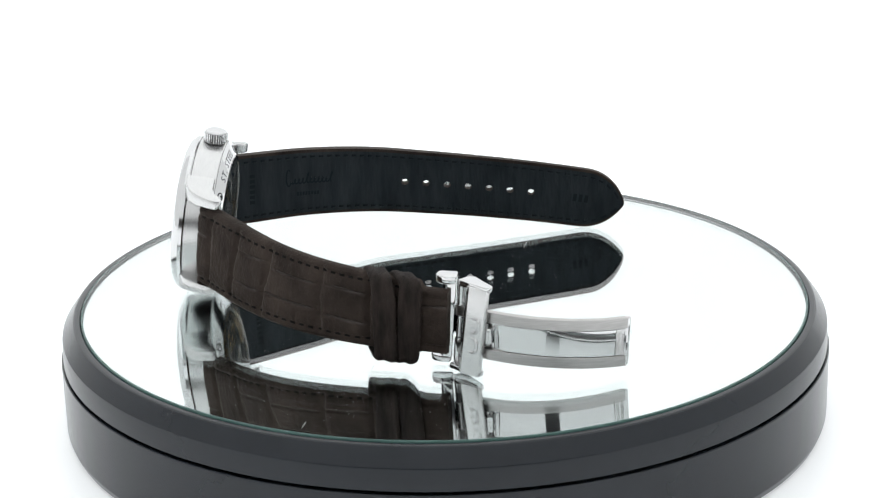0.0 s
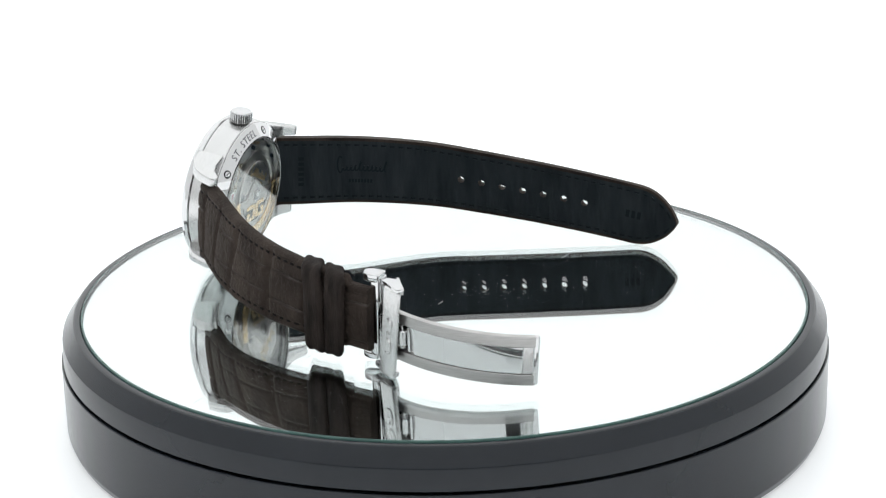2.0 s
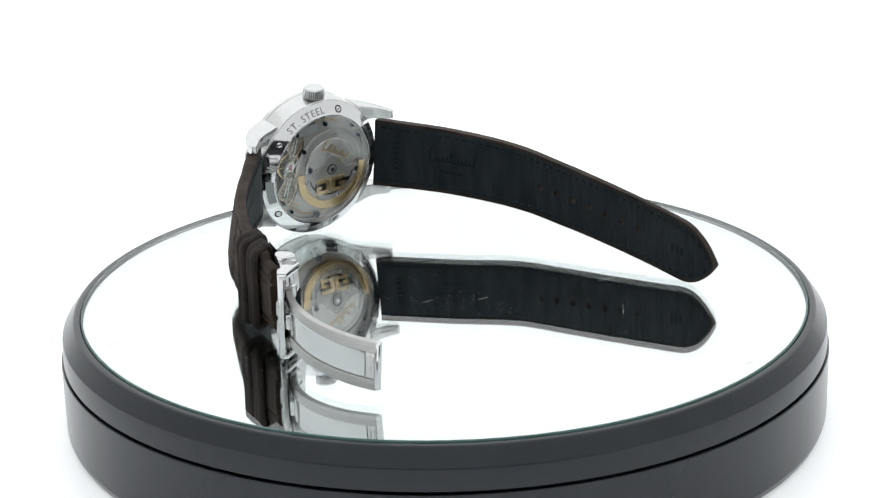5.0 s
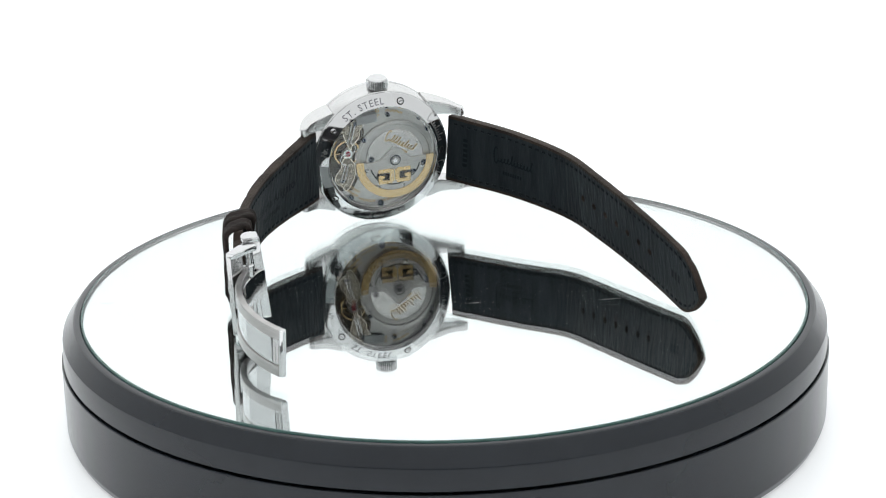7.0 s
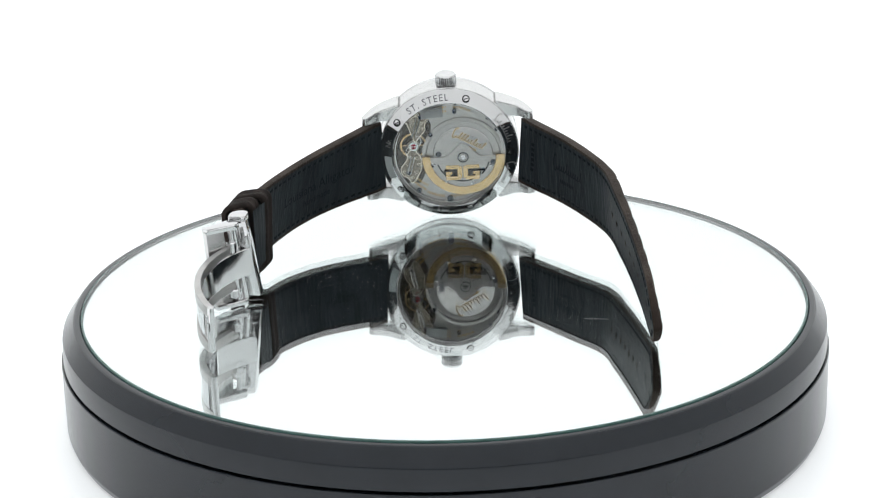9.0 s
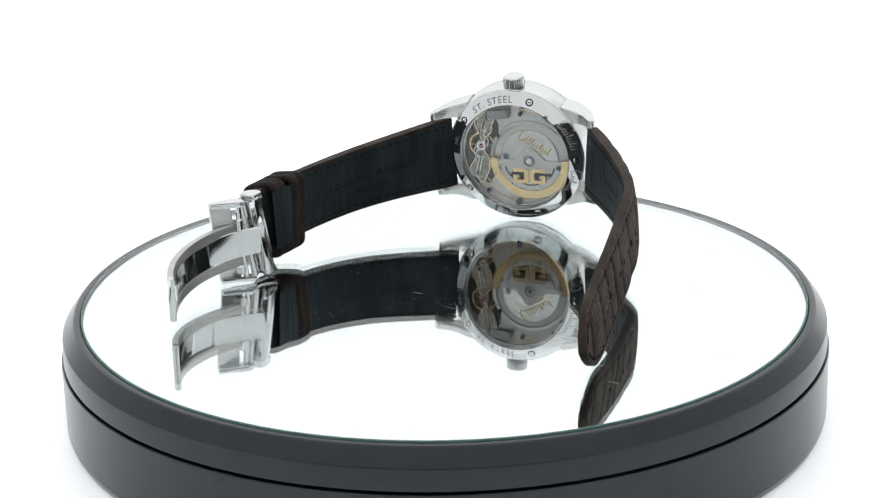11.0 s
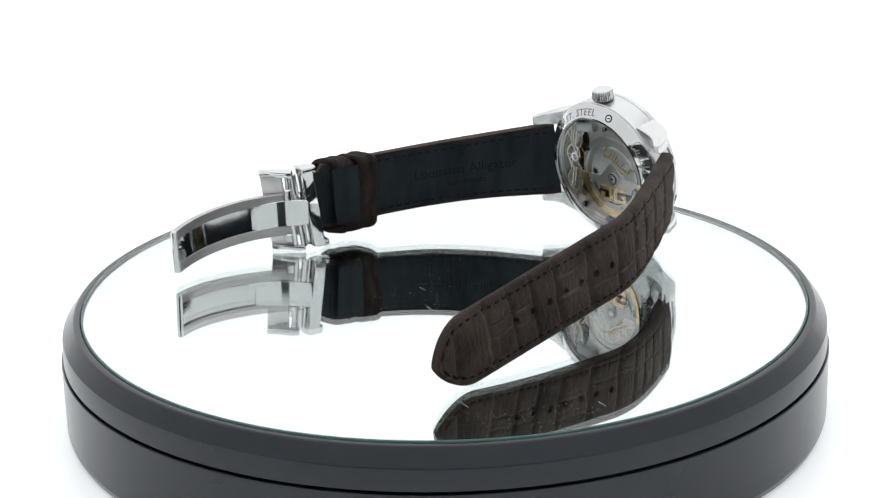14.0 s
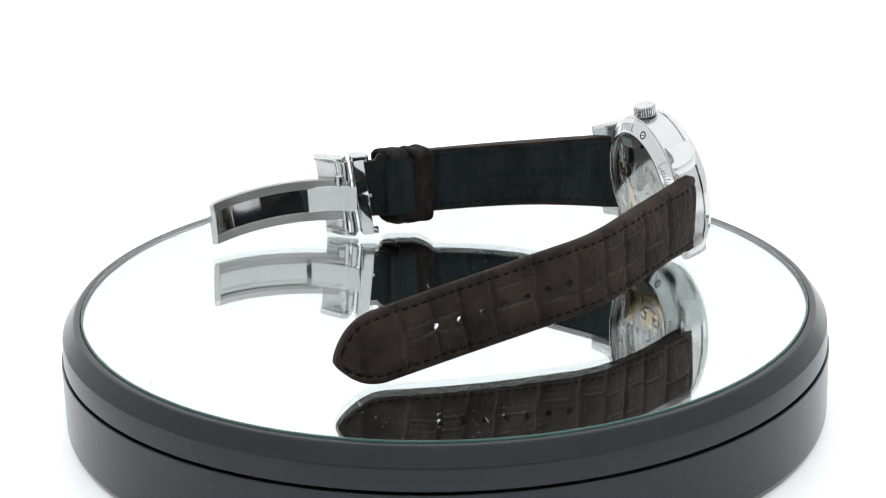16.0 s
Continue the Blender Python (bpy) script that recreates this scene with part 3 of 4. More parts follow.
# ---- strap: two curved leather halves ----
class Ribbon:
    """A leather band along a cubic curve (mm), turned about its own line by lean (radians, at start, rate, rate of rate)."""

    def __init__(self, ctrl, w0, w1, lean, th0, th1, side, tip=0.0, lead=0.0, trail=0.0):
        self.k = [Vector(c) for c in ctrl]
        self.w0, self.w1, self.lean, self.th0, self.th1, self.side, self.tip, self.lead, self.trail = w0, w1, lean, th0, th1, side, tip, lead, trail
        pts = [self.raw(i / 200) for i in range(201)]
        self.cum = [0.0]
        for a, b in zip(pts, pts[1:]):
            self.cum.append(self.cum[-1] + (b - a).length)
        self.length = self.cum[-1]

    def raw(self, s):
        if len(self.k) > 4:      # a smooth line through all its points
            n = len(self.k) - 1
            i = min(int(s * n), n - 1)
            f = s * n - i
            p1, p2 = self.k[i], self.k[i + 1]
            p0 = self.k[i - 1] if i else p1 * 2 - p2
            p3 = self.k[i + 2] if i + 2 <= n else p2 * 2 - p1
            return (p1 * 2 + (p2 - p0) * f + (p0 * 2 - p1 * 5 + p2 * 4 - p3) * f ** 2 + (p1 * 3 - p0 - p2 * 3 + p3) * f ** 3) * 0.5
        a, b, c, d = self.k
        return a * (1 - s) ** 3 + b * (3 * s * (1 - s) ** 2) + c * (3 * s * s * (1 - s)) + d * s ** 3

    def param(self, d):
        x = np.interp(d, self.cum, np.linspace(0, 1, 201))
        return float(x)

    def axes(self, d):
        s = self.param(min(max(d, 0), self.length))
        p = self.raw(s)
        t = (self.raw(min(1, s + 0.012)) - self.raw(max(0, s - 0.012))).normalized()
        up = Vector((0, 0, 1))
        up = (up - t * up.dot(t)).normalized()
        sd = t.cross(up)
        a = self.lean[0] + self.lean[1] * s + self.lean[2] * s * s
        w = up * math.cos(a) + sd * math.sin(a)
        n = t.cross(w)
        if n.x * self.side < 0:
            n = -n
        if d > self.length:
            p = p + t * (d - self.length)
            p = p - w * 0.6 * min(1, d - self.length)
        if d < 0:
            p = p + t * d
        return p, t, w, n, s

    def half(self, d):
        s = self.param(d)
        h = (self.w0 + (self.w1 - self.w0) * s) / 2
        if self.trail and d > self.length:
            h -= 1.0 * min(1, d - self.length)
        if self.tip and d > self.length - self.tip:
            x = (d - self.length + self.tip) / self.tip
            h *= max(0.01, (1 - x ** 2.2)) ** 0.78
        return h

    def thick(self, d):
        return self.th1 + (self.th0 - self.th1) * (1 - self.param(d)) ** 1.8

    def skin(self, d, v, seed, pitch):
        """Height of the outer face over the middle of the leather."""
        th, hw = self.thick(d), max(self.half(d), 0.3)
        x = min(1.0, abs(v) / hw)
        dome = th / 2 * (1 - 0.30 * x ** 3 - 0.35 * max(0, x - 0.93) / 0.07)
        end = 1 - 0.45 * max(0, 1 - (d + self.lead) / 2.0) ** 2
        seam = -0.42 * groove(abs(v), hw - 1.9, 0.48) * (1 if hw > 3 else 0)
        return dome * end + (scales(d, v, seed, pitch) * 1.3 * (1 - x ** 6) + seam) * 0.85

    def point(self, d, v, h):
        """d mm along, v mm across (towards the crown), h mm out from the middle of the leather."""
        p, t, w, n, s = self.axes(d)
        return p + w * v + n * h


def crease(d, v, seed, pitch):
    """Where the edge of a scale is rubbed pale: a thin broken line along the lengthwise grooves."""
    k = 0.55 + 0.6 * noise.noise(Vector((d * 0.2, v * 0.35, seed + 20)))
    return min(0.8, max(0.0, lengthwise(d, v, seed, pitch) - 0.25) * 2.3 * max(0.0, k))


def groove(x, c, wd):
    return math.exp(-((x - c) / wd) ** 2)


def rows_of(d, v, seed, pitch):
    """Which row of scales a point lies in, counted in rows."""
    wob = 0.7 * noise.noise(Vector((d * 0.04, v * 0.10, seed))) + 0.12 * noise.noise(Vector((d * 0.1, v * 0.5, seed + 4)))
    return (d + wob * 1.6 + 2.2 * math.sin(d * 0.13 + seed)) / pitch


def lengthwise(d, v, seed, pitch):
    """Thin, nearly straight creases along the strap, set anew in each row of scales."""
    row = rows_of(d, v, seed, pitch)
    r = math.floor(row)
    rnd = random.Random(int(r * 7 + seed * 31))
    c1, c2 = rnd.uniform(-3.6, -0.6), rnd.uniform(1.4, 4.6)
    wob2 = 0.45 * noise.noise(Vector((d * 0.15, 0.0, seed + r)))
    on1, on2 = rnd.random() < 0.85, rnd.random() < 0.45
    fade = min(1.0, 5.0 * min(row - r, r + 1 - row))
    return (groove(v + wob2, c1, 0.26) * on1 + 0.8 * groove(v + wob2, c2, 0.26) * on2) * fade


def scales(d, v, seed, pitch):
    """Relief of the scales: broad soft furrows across, thin creases along, and a fine grain of folds."""
    row = rows_of(d, v, seed, pitch)
    k = math.floor(row + 0.5)
    g = groove((row - k) * pitch, 0, 0.25 + 0.055 * pitch) * (0.75 + 0.4 * noise.noise(Vector((k * 3.1, v * 0.3, seed + 9))))
    g2 = 0.5 * groove((row - k) * pitch, 0.35, 0.22)
    r = math.floor(row)
    puff = 0.14 * math.sin(math.pi * (row - r)) ** 2
    fold = 0.12 * noise.noise(Vector((d * 1.3, v * 0.35 + 0.1 * d, seed + 13))) + 0.09 * noise.noise(Vector((d * 0.5, v * 1.4, seed + 17)))
    return puff - 0.7 * min(1.0, g) - 0.4 * g2 - 0.75 * lengthwise(d, v, seed, pitch) + fold + 0.06 * noise.noise(Vector((d * 0.6, v * 0.6, seed + 3)))


def strap(name, rb, label, holes, seed, pitch, step=0.32, stitch_to=None):
    span = rb.length + rb.lead + rb.trail
    n = int(span / step)
    m = 54
    top = empty(name, parent=WATCH)
    tagged(top, label)
    ds = [-rb.lead + span * i / n for i in range(n + 1)]
    if rb.tip:
        ds[-1] = rb.length - 0.05
    vs = [j / m * 2 - 1 for j in range(m + 1)]
    grid = {}
    for i, d in enumerate(ds):
        hw = rb.half(d)
        for j, v in enumerate(vs):
            grid[i, j] = [d, v * hw]
    dead = set()
    rh = 0.98
    for hd in holes:
        for i in range(n):
            for j in range(m):
                cd = (grid[i, j][0] + grid[i + 1, j][0]) / 2
                cv = (grid[i, j][1] + grid[i, j + 1][1]) / 2
                if math.hypot(cd - hd, cv) < rh:
                    dead.add((i, j))
    alive = [(i, j) for i in range(n) for j in range(m) if (i, j) not in dead]
    rim = set()
    for i, j in dead:
        for q in ((i, j), (i + 1, j), (i, j + 1), (i + 1, j + 1)):
            around = [(q[0] - a, q[1] - b) for a in (0, 1) for b in (0, 1)]
            if any(c not in dead for c in around):
                rim.add(q)
    for q in rim:
        d, v = grid[q]
        hd = min(holes, key=lambda h: abs(h - d))
        a = math.atan2(v, d - hd)
        grid[q] = [hd + rh * math.cos(a), rh * math.sin(a)]
    outer, inner = bmesh.new(), bmesh.new()
    layer = outer.verts.layers.float.new("wear")
    vo, vi, vl = {}, {}, {}
    for q, (d, v) in grid.items():
        th, hw = rb.thick(d), max(rb.half(d), 0.3)
        x = min(1.0, abs(v) / hw)
        vo[q] = outer.verts.new(rb.point(d, v, rb.skin(d, v, seed, pitch)))
        vi[q] = outer.verts.new(rb.point(d, v, -th / 2 + 0.12))
        e = 1 - 0.8 / max(hw, 1.6)
        vl[q] = inner.verts.new(rb.point(min(max(d, 0.3 - rb.lead), rb.length + rb.trail - 0.4), v * e, -th / 2 - 0.02 + 0.1 * x ** 8))
    for i, j in alive:
        outer.faces.new((vo[i, j], vo[i + 1, j], vo[i + 1, j + 1], vo[i, j + 1]))
        outer.faces.new((vi[i, j], vi[i, j + 1], vi[i + 1, j + 1], vi[i + 1, j]))
        if ds[i] < rb.length + rb.trail - 2.6 or not rb.trail:
            inner.faces.new((vl[i, j], vl[i, j + 1], vl[i + 1, j + 1], vl[i + 1, j]))
    live = set(alive)
    for i, j in alive:
        for a, b, nb in (((i, j), (i + 1, j), (i, j - 1)), ((i, j + 1), (i + 1, j + 1), (i, j + 1)), ((i, j), (i, j + 1), (i - 1, j)), ((i + 1, j), (i + 1, j + 1), (i + 1, j))):
            if nb not in live:
                outer.faces.new((vo[a], vo[b], vi[b], vi[a]))
    for q, (d, v) in grid.items():
        x = abs(v) / max(rb.half(d), 0.3)
        vo[q][layer] = crease(d, v, seed, pitch) * (x < 0.97)
    part("leather", outer, LEATHER, top, "brown alligator leather with square scales", sharp=60)
    part("lining", inner, LINING, top, "smooth black leather lining", sharp=60)
    # stitches on both faces
    for face in (1, -1):
        bm = bmesh.new()
        d = 2.0 - rb.lead
        while d < (stitch_to or rb.length - 3):
            for sgn in (1, -1):
                hw = rb.half(d)
                hw2 = rb.half(min(d + 1.4, rb.length - 0.2))
                th = rb.thick(d) / 2
                hh = rb.skin(d + 0.7, sgn * (hw - 1.9), seed, pitch) + 0.03 if face > 0 else -th - 0.05
                a = rb.point(d, sgn * (hw - 1.9), hh)
                b = rb.point(d + 1.4, sgn * (hw2 - 1.9), hh)
                p, t, w, nn, s = rb.axes(d)
                nn = nn * face
                k = 0.34
                ring = [a + w * k, a - w * k, b - w * k, b + w * k]
                hi = [q + nn * 0.2 for q in ((a + t * 0.3) + w * k * 0.6, (a + t * 0.3) - w * k * 0.6, (b - t * 0.3) - w * k * 0.6, (b - t * 0.3) + w * k * 0.6)]
                r = [bm.verts.new(q) for q in ring]
                h = [bm.verts.new(q) for q in hi]
                bm.faces.new(h)
                for x in range(4):
                    bm.faces.new((r[x], r[(x + 1) % 4], h[(x + 1) % 4], h[x]))
            d += 2.4
        tagged(part("stitching", bm, THREAD if face > 0 else EMBOSS, top, "dark saddle stitching"), kind="stuff")
    return top


LONG = Ribbon([(16.2, 59.1, 19.7), (28.8, 44.4, 18.6), (39.8, 28.9, 16.5), (44.9, 13.4, 14.7), (49.4, -3.5, 12.6), (53.5, -20.8, 10.1), (57.3, -39.0, 7.1)], 18.8, 17.2, (-0.033, 0.367, -0.229), 4.2, 2.1, 1, 12.0, 3.9)
SHORT = Ribbon([(-29.1, 52.4, 19.0), (-37.9, 39.5, 17.4), (-49.7, 30.1, 14.9), (-52.3, -5.8, 13.3)], 20.0, 17.8, (-0.042, -0.553, 0.624), 4.2, 2.8, -1, 0.0, 3.6, 7.0)


def straps():
    # seven buckle holes, evenly pitched along the long half
    first, last = 48.0, 83.2
    holes = [first + (last - first) * k / 6 for k in range(7)]
    long_top = strap("long_strap", LONG, "long brown strap half with seven holes", holes, 2, 9.4)
    short_top = strap("short_strap", SHORT, "short brown strap half", [], 5, 12.6)
    return long_top, short_top


LONG_TOP, SHORT_TOP = straps()


def pressed():
    def on(rb, d0, v0, sgn):
        """Writing on the lining: x runs along the strap, y across it."""
        return lambda x, y: rb.point(d0 + sgn * x, v0 + y, -rb.thick(d0 + sgn * x) / 2 - 0.06)
    part("pressed_lettering", letters("Louisiana Alligator", 4.0, on(SHORT, 22.5, -0.6, -1)), EMBOSS, SHORT_TOP, "words pressed into the lining")["kind"] = "stuff"
    part("pressed_lettering", letters("handmade", 2.7, on(SHORT, 22.5, -4.0, -1)), EMBOSS, SHORT_TOP, "words pressed into the lining")["kind"] = "stuff"
    part("pressed_script", scrawl(13.5, 1.5, on(LONG, 19.5, 0.0, 1), 0.42, 5, 2.8), EMBOSS, LONG_TOP, "script pressed into the lining")["kind"] = "stuff"
    part("pressed_script", bars([(-3.4 + 0.87 * k, 0, -3.4 + 0.87 * k + 0.6, 1.0) for k in range(8)], on(LONG, 19.5, -3.4, 1)), EMBOSS, LONG_TOP)["kind"] = "stuff"
    part("pressed_script", bars([(0, -4.2 + 1.45 * k, 1.5, -4.2 + 1.45 * k + 0.9) for k in range(6)], on(LONG, 2.0, 0, 1)), EMBOSS, LONG_TOP)["kind"] = "stuff"
    part("pressed_script", bars([(1.6 * k, -1.1, 1.6 * k + 1.0, 1.1) for k in range(3)], on(LONG, 95.0, 0, 1)), EMBOSS, LONG_TOP)["kind"] = "stuff"


pressed()


def keeper(rb, d, wide, over, tilt, seed, deep, skew):
    """A leather loop round the short strap."""
    p, t, w, n, s = rb.axes(d)
    hw, ht = rb.half(d) + over, rb.thick(d) / 2 + deep
    p = p - w * 0.8
    outline = []
    rr = min(ht, 1.9)
    for cx, cy, a0 in ((hw - rr, ht - rr, 0), (-(hw - rr), ht - rr, 90), (-(hw - rr), -(ht - rr), 180), (hw - rr, -(ht - rr), 270)):
        for k in range(7):
            a = radians(a0 + 15 * k)
            outline.append((cx + rr * math.cos(a), cy + rr * math.sin(a)))
    dense = []
    for a, b in zip(outline, outline[1:] + outline[:1]):
        L = math.hypot(b[0] - a[0], b[1] - a[1])
        c = max(1, int(L / 0.8))
        dense += [(a[0] + (b[0] - a[0]) * k / c, a[1] + (b[1] - a[1]) * k / c) for k in range(c)]
    bm = bmesh.new()
    section = [(-wide / 2, -0.5), (-wide / 2, 0.25), (-wide / 2 + 0.5, 0.62), (-wide / 4, 0.72), (-0.3, 0.5), (0.3, 0.52), (wide / 4, 0.74), (wide / 2 - 0.5, 0.6), (wide / 2, 0.2), (wide / 2, -0.5)]
    rings = []
    for i, (v, h) in enumerate(dense):
        a, b = dense[i - 1], dense[(i + 1) % len(dense)]
        tx, ty = b[0] - a[0], b[1] - a[1]
        L = math.hypot(tx, ty)
        nx, ny = ty / L, -tx / L
        ring = []
        for u, o in section:
            j = 0.22 * noise.noise(Vector((v * 0.25, h * 0.25 + seed, u * 0.9)))
            shift = tilt * v / hw - skew * (ht - h) / (2 * ht) + 0.35 * noise.noise(Vector((v * 0.12, h * 0.3, seed)))
            q = p + t * (u + shift) + w * (v + nx * (o + j)) + n * (h + ny * (o + j))
            ring.append(bm.verts.new(q))
        rings.append(ring)
    for i in range(len(rings)):
        a, b = rings[i], rings[(i + 1) % len(rings)]
        for k in range(len(section)):
            j = (k + 1) % len(section)
            bm.faces.new((a[k], b[k], b[j], a[j]))
    return bm


def keepers():
    part("keeper", keeper(SHORT, SHORT.length - 7.3, 5.6, 1.1, -0.9, 4, 2.1, 4.7), LOOPSKIN, SHORT_TOP, "sliding brown leather loop", sharp=70)
    part("keeper", keeper(SHORT, SHORT.length - 1.5, 5.5, 1.3, 0.4, 8, 1.5, 4.8), LOOPSKIN, SHORT_TOP, "fixed brown leather loop", sharp=70)
    d0 = SHORT.length - 6.3
    v1 = SHORT.half(d0) - 0.9
    part("keeper_lining", bars([(-3.4, -v1, 4.6, v1)], lambda x, y: SHORT.point(d0 + x, y, -SHORT.thick(d0) / 2 - 2.62)), LINING, SHORT_TOP, "smooth black back of the loop")


keepers()


# ---- folding clasp ----
def clasp():
    cl = tagged(empty("clasp", parent=WATCH), "open polished steel folding clasp")
    # bracket that holds the strap's end
    def leaning(bm):      # the whole bracket leans a little out of the upright
        for v in bm.verts:
            k = (22.5 - v.co.z) / 21
            v.co.x += 2.2 * k
            v.co.y += 2.1 * k + 0.9
        return bm
    fl = [(-51.8, -11.4), (-50.8, -10.6), (-49.6, -10.3), (-48.4, -10.5), (-47.9, -11.2), (-47.8, -15.2), (-52.2, -15.6), (-52.4, -13.2)]
    spine = prism([(-52.1, -13.5), (-49.2, -12.9), (-48.6, -12.0), (-47.8, -11.9), (-47.8, -15.4), (-52.1, -15.6)], 1.6, 22.3, 0.3)
    part("bracket", join(leaning(spine), leaning(prism(fl, 21.4, 23.5, 0.5, 3)), leaning(prism(fl, 1.2, 2.8, 0.45, 3))), STEEL, cl, "polished bracket with a pin")
    part("hinge_barrel", join(leaning(rod((-51.0, -16.9, 1.4), (-51.0, -16.9, 7.6), 1.0, 18)), leaning(rod((-51.0, -16.9, 7.8), (-51.0, -16.9, 15.6), 0.8, 18)), leaning(rod((-51.0, -16.9, 15.8), (-51.0, -16.9, 21.6), 1.0, 18))), SOFTSTEEL, cl, "steel hinge barrel in three lengths")
    part("pin", rod((-49.2, -13.4, 11.2), (-50.6, -8.6, 11.0), 0.6), STEEL, cl)
    # outer cover plate, leaning outwards
    d = Vector((-5.4, -7.5, 0)).normalized()
    o = Vector((-0.811, 0.584, 0))
    a, b = Vector((-51.0, -15.4, 0)), Vector((-56.4, -22.9, 0))
    a2 = a + d * 3.3
    pl = prism([tuple((a2 + o * 1.1)[:2]), tuple(((a + b) / 2 + o * 1.5)[:2]), tuple((b + o * 0.5)[:2]), tuple((b - o * 0.9)[:2]), tuple(((a + b) / 2 - o * 0.3)[:2]), tuple((a2 - o * 0.6)[:2])], 0.4, 22.2, 0.3)
    def tipped(bm):
        for v in bm.verts:
            k = (22.0 - v.co.z) / 22
            v.co.x += 0.9 * k
            v.co.y += 2.7 * k
        return bm
    plate = part("cover_piece", tipped(pl), BRUSHED, cl, "satin cover plate with raised ornament")
    ear = [tuple(q[:2]) for q in (a + o * 0.9, b + o * 0.4, b - o * 1.6, (a + b) / 2 - o * 2.6, a + d * 1.6 - o * 3.4, a - o * 2.8)]
    part("ear", tipped(prism(ear, 21.2, 22.8, 0.3)), STEEL, plate)
    part("ear", tipped(prism(ear, 0.2, 1.6, 0.3)), STEEL, plate)
    # the ornament: two angular hooks
    mid = (a + b) / 2 + d * 2.3 + o * 0.80

    def face(x, z):
        return mid + d * x + Vector((0, 0, z))
    for z0, s in ((12.8, 1), (8.2, -1)):
        hook = [(-0.3, -0.2), (-1.2, -0.3), (-1.7, 0.3), (-1.7, 1.6), (-1.0, 2.2), (1.0, 2.2), (1.6, 1.5), (1.6, -1.0), (0.8, -1.8), (-0.5, -1.8)]
        bms = [rod(face(0.8 * x0, z0 + s * 0.85 * y0), face(0.8 * x1, z0 + s * 0.85 * y1), 0.42, 8) for (x0, y0), (x1, y1) in zip(hook, hook[1:])]
        part("ornament", tipped(join(*bms)), BRUSHED, plate)
    # hinge rod and sleeve
    h0 = Vector((-51.0, -17.4, 0))
    part("hinge_rod", rod(h0 + Vector((0.8, 1.5, 1.2)), h0 + Vector((0, 0, 21.6)), 0.75), STEEL, cl)
    part("hinge_sleeve", join(rod(h0 + Vector((0, 0, 14.6)), h0 + Vector((0, 0, 17.6)), 1.35, 18), rod(h0 + Vector((0, 0, 2.6)), h0 + Vector((0, 0, 5.0)), 1.35, 18)), STEEL, cl)
    # blade
    c = [Vector(q) for q in BLADE]

    def line(s):
        p = c[0] * (1 - s) ** 3 + c[1] * (3 * s * (1 - s) ** 2) + c[2] * (3 * s * s * (1 - s)) + c[3] * s ** 3
        t = -c[0] * 3 * (1 - s) ** 2 + c[1] * (3 * (1 - s) ** 2 - 6 * s * (1 - s)) + c[2] * (6 * s * (1 - s) - 3 * s * s) + c[3] * 3 * s * s
        t.normalize()
        w = (Vector((0.0, 0, 1)) - t * t.z).normalized()
        return p, t, w, Vector((-t.y, t.x, 0)).normalized()

    def band(s0, s1, z0, z1, h0, h1, n=40, rise=0.0, lift=0.0, lean=0.0):
        """A strip of the blade from s0 to s1, z0 to z1 across, h0 to h1 through; h grows towards the wrist.
        With rise it lifts off towards s0, where its corners are rounded."""
        bm = bmesh.new()
        rows = []
        e = 0.12
        for k in range(n + 1):
            p, t, w, nn = line(s0 + (s1 - s0) * k / n)
            r0 = rise * (1 - k / n) ** 1.6
            f = 1 - (0.16 * (1 - math.sqrt(1 - (1 - k / 4) ** 2)) if rise and k < 4 else 0)
            rows.append([bm.verts.new(p + w * (z * f + lift * (1 - k / n)) + nn * (h + r0 - lean * z)) for z, h in ((z0 + e, h0), (z1 - e, h0), (z1, h0 + e), (z1, h1 - e), (z1 - e, h1), (z0 + e, h1), (z0, h1 - e), (z0, h0 + e))])
        for q, r in zip(rows, rows[1:]):
            for k in range(8):
                bm.faces.new((q[k], q[(k + 1) % 8], r[(k + 1) % 8], r[k]))
        bm.faces.new(rows[0])
        bm.faces.new(rows[-1][::-1])
        return bm
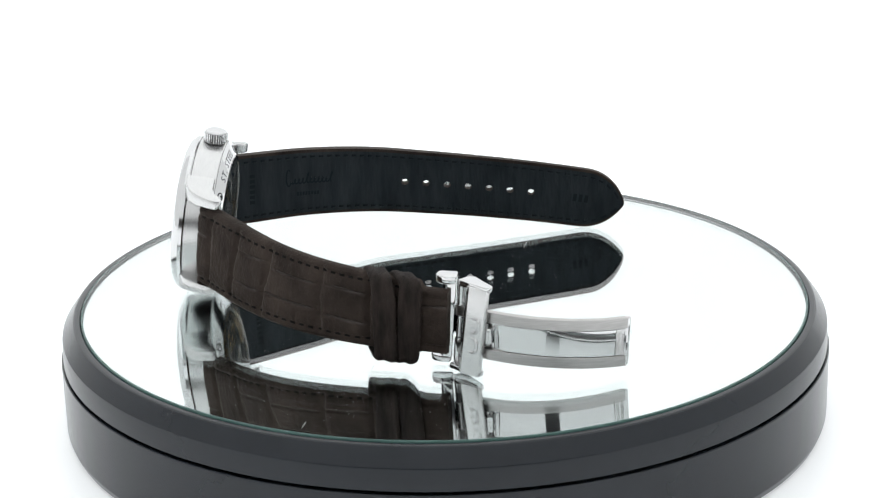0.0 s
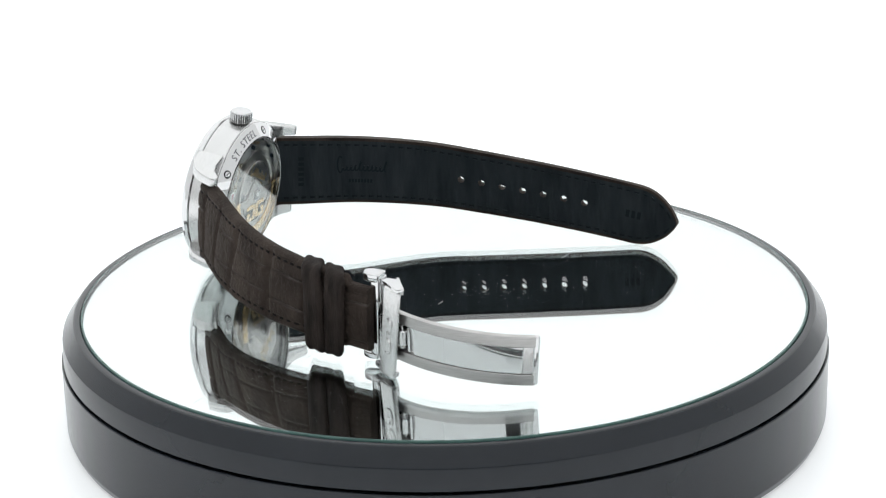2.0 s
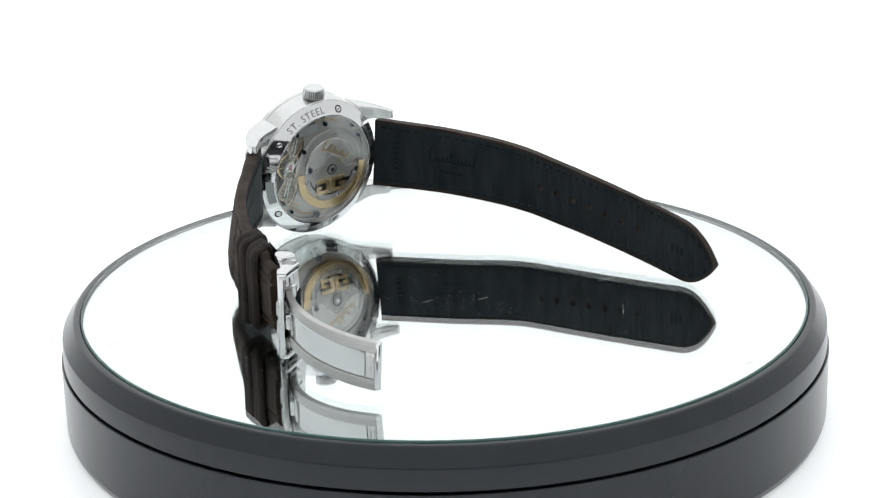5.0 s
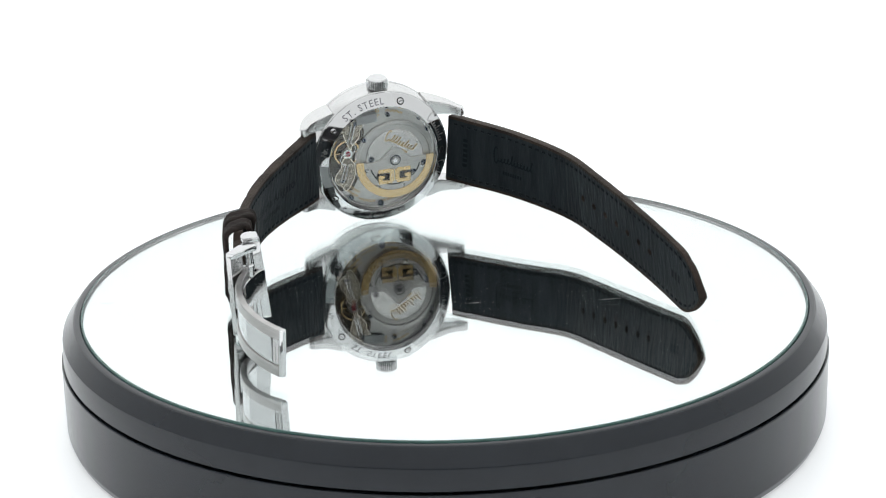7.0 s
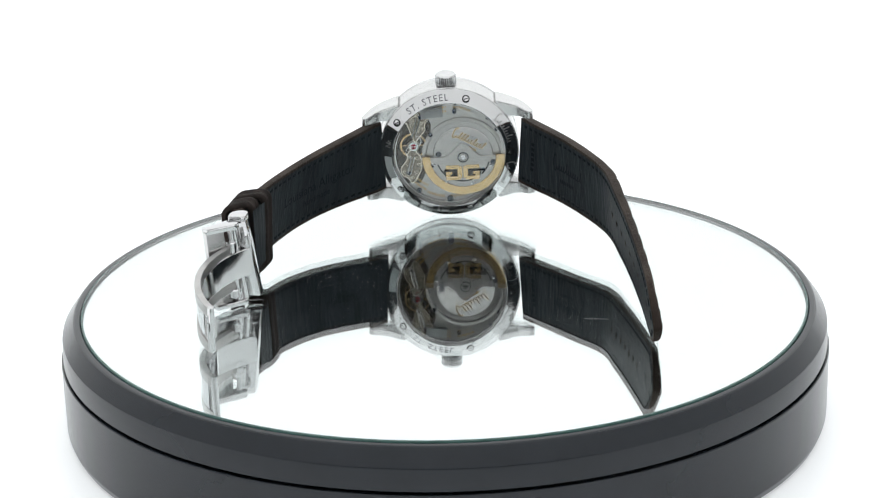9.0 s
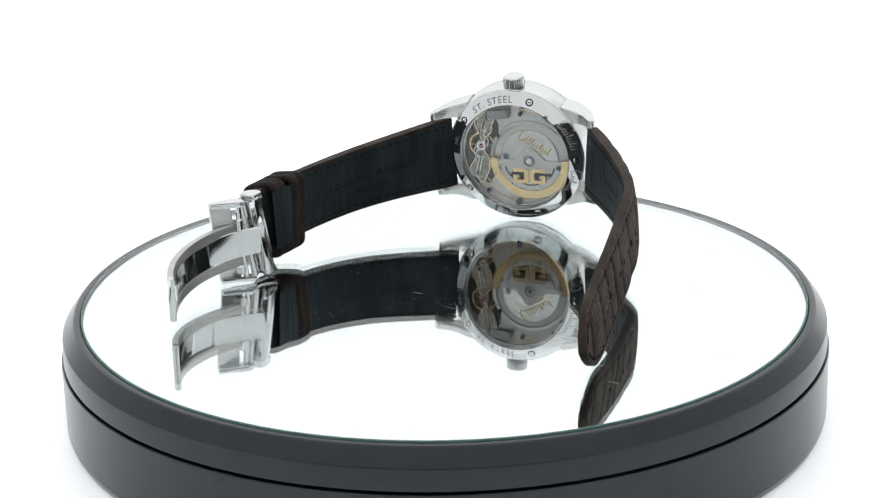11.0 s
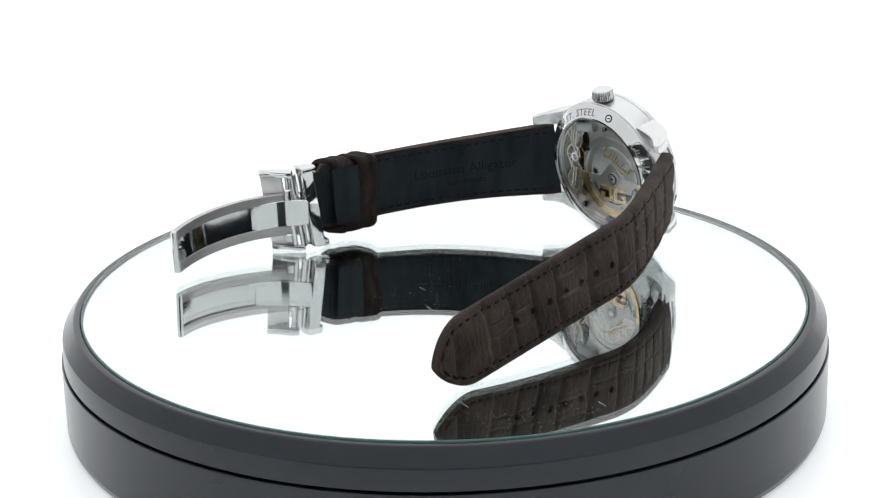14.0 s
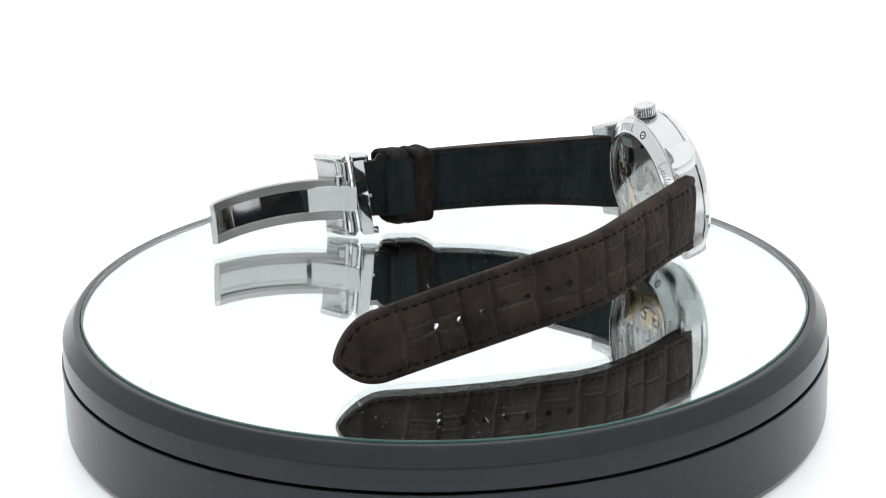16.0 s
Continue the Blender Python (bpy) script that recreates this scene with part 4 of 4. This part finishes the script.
    blade = part("blade", join(band(0.06, 1, 3.3, 5.9, -0.8, 0.8), band(0.06, 1, -5.9, -3.3, -0.8, 0.8)), SATIN, cl, "satin steel blade rails")
    part("panel", band(0.33, 0.93, -3.25, 3.25, -0.55, -0.05, lean=0.035), STEEL, blade, "polished centre panel")
    part("stamped_panel", band(0.935, 1, -3.25, 3.25, -0.45, -0.05, 6), BRUSHED, blade, "brushed end field with stamped writing")
    part("panel", band(0.25, 1, -3.25, 3.25, -0.02, 0.45, lean=0.09), STEEL, blade, "polished inner panel")
    part("tongue", band(0.0, 0.36, -3.6, 3.6, -0.1, 0.7, 40, 1.5, 1.0), STEEL, blade, "polished hinge tongue")
    e0, t0, w0, n0 = line(1.0)
    part("end_bar", rod(e0 - w0 * 5.7, e0 + w0 * 5.9, 0.85), STEEL, blade)
    q0, q1 = line(0.235)[0], line(0.285)[0]
    part("catch", join(rod(q0 - n0 * 0.9 + Vector((0, 0, -1.9)), q0 - n0 * 0.9 + Vector((0, 0, 1.9)), 1.15, 20), rod(q1 - n0 * 0.5 + Vector((0, 0, -2.9)), q1 - n0 * 0.5 + Vector((0, 0, 2.9)), 0.45), rod(q0 + Vector((0, 0, -2.9)), q0 + Vector((0, 0, 2.9)), 0.6)), STEEL, blade, "round spring catch")
    for s0, z0, z1 in ((0.945, -2.6, 2.6), (0.97, -2.4, 2.4)):
        marks = [band(s0, s0 + 0.012, z0 + 0.5 * k, z0 + 0.5 * k + 0.3, -0.49, -0.45, 2) for k in range(int((z1 - z0) / 0.5))]
        part("stamped_writing", join(*marks), BRUSHED, blade)["kind"] = "stuff"


BLADE = [(-48.6, -12.2, 10.2), (-57.6, -25.0, 10.6), (-56.0, -42.0, 9.0), (-46.9, -53.2, 8.1)]
clasp()


# ---- what turns ----
def motions():
    steps = [0.5 * k for k in range(33)]
    walk(WATCH, [(t, pose(0, 0, 0, 0, 0, SPIN * (t - 8.0))) for t in steps])
    walk(PLATTER, [(t, pose(0, 0, -TABLE_Z, 0, 0, SPIN * (t - 8.0))) for t in steps])


motions()
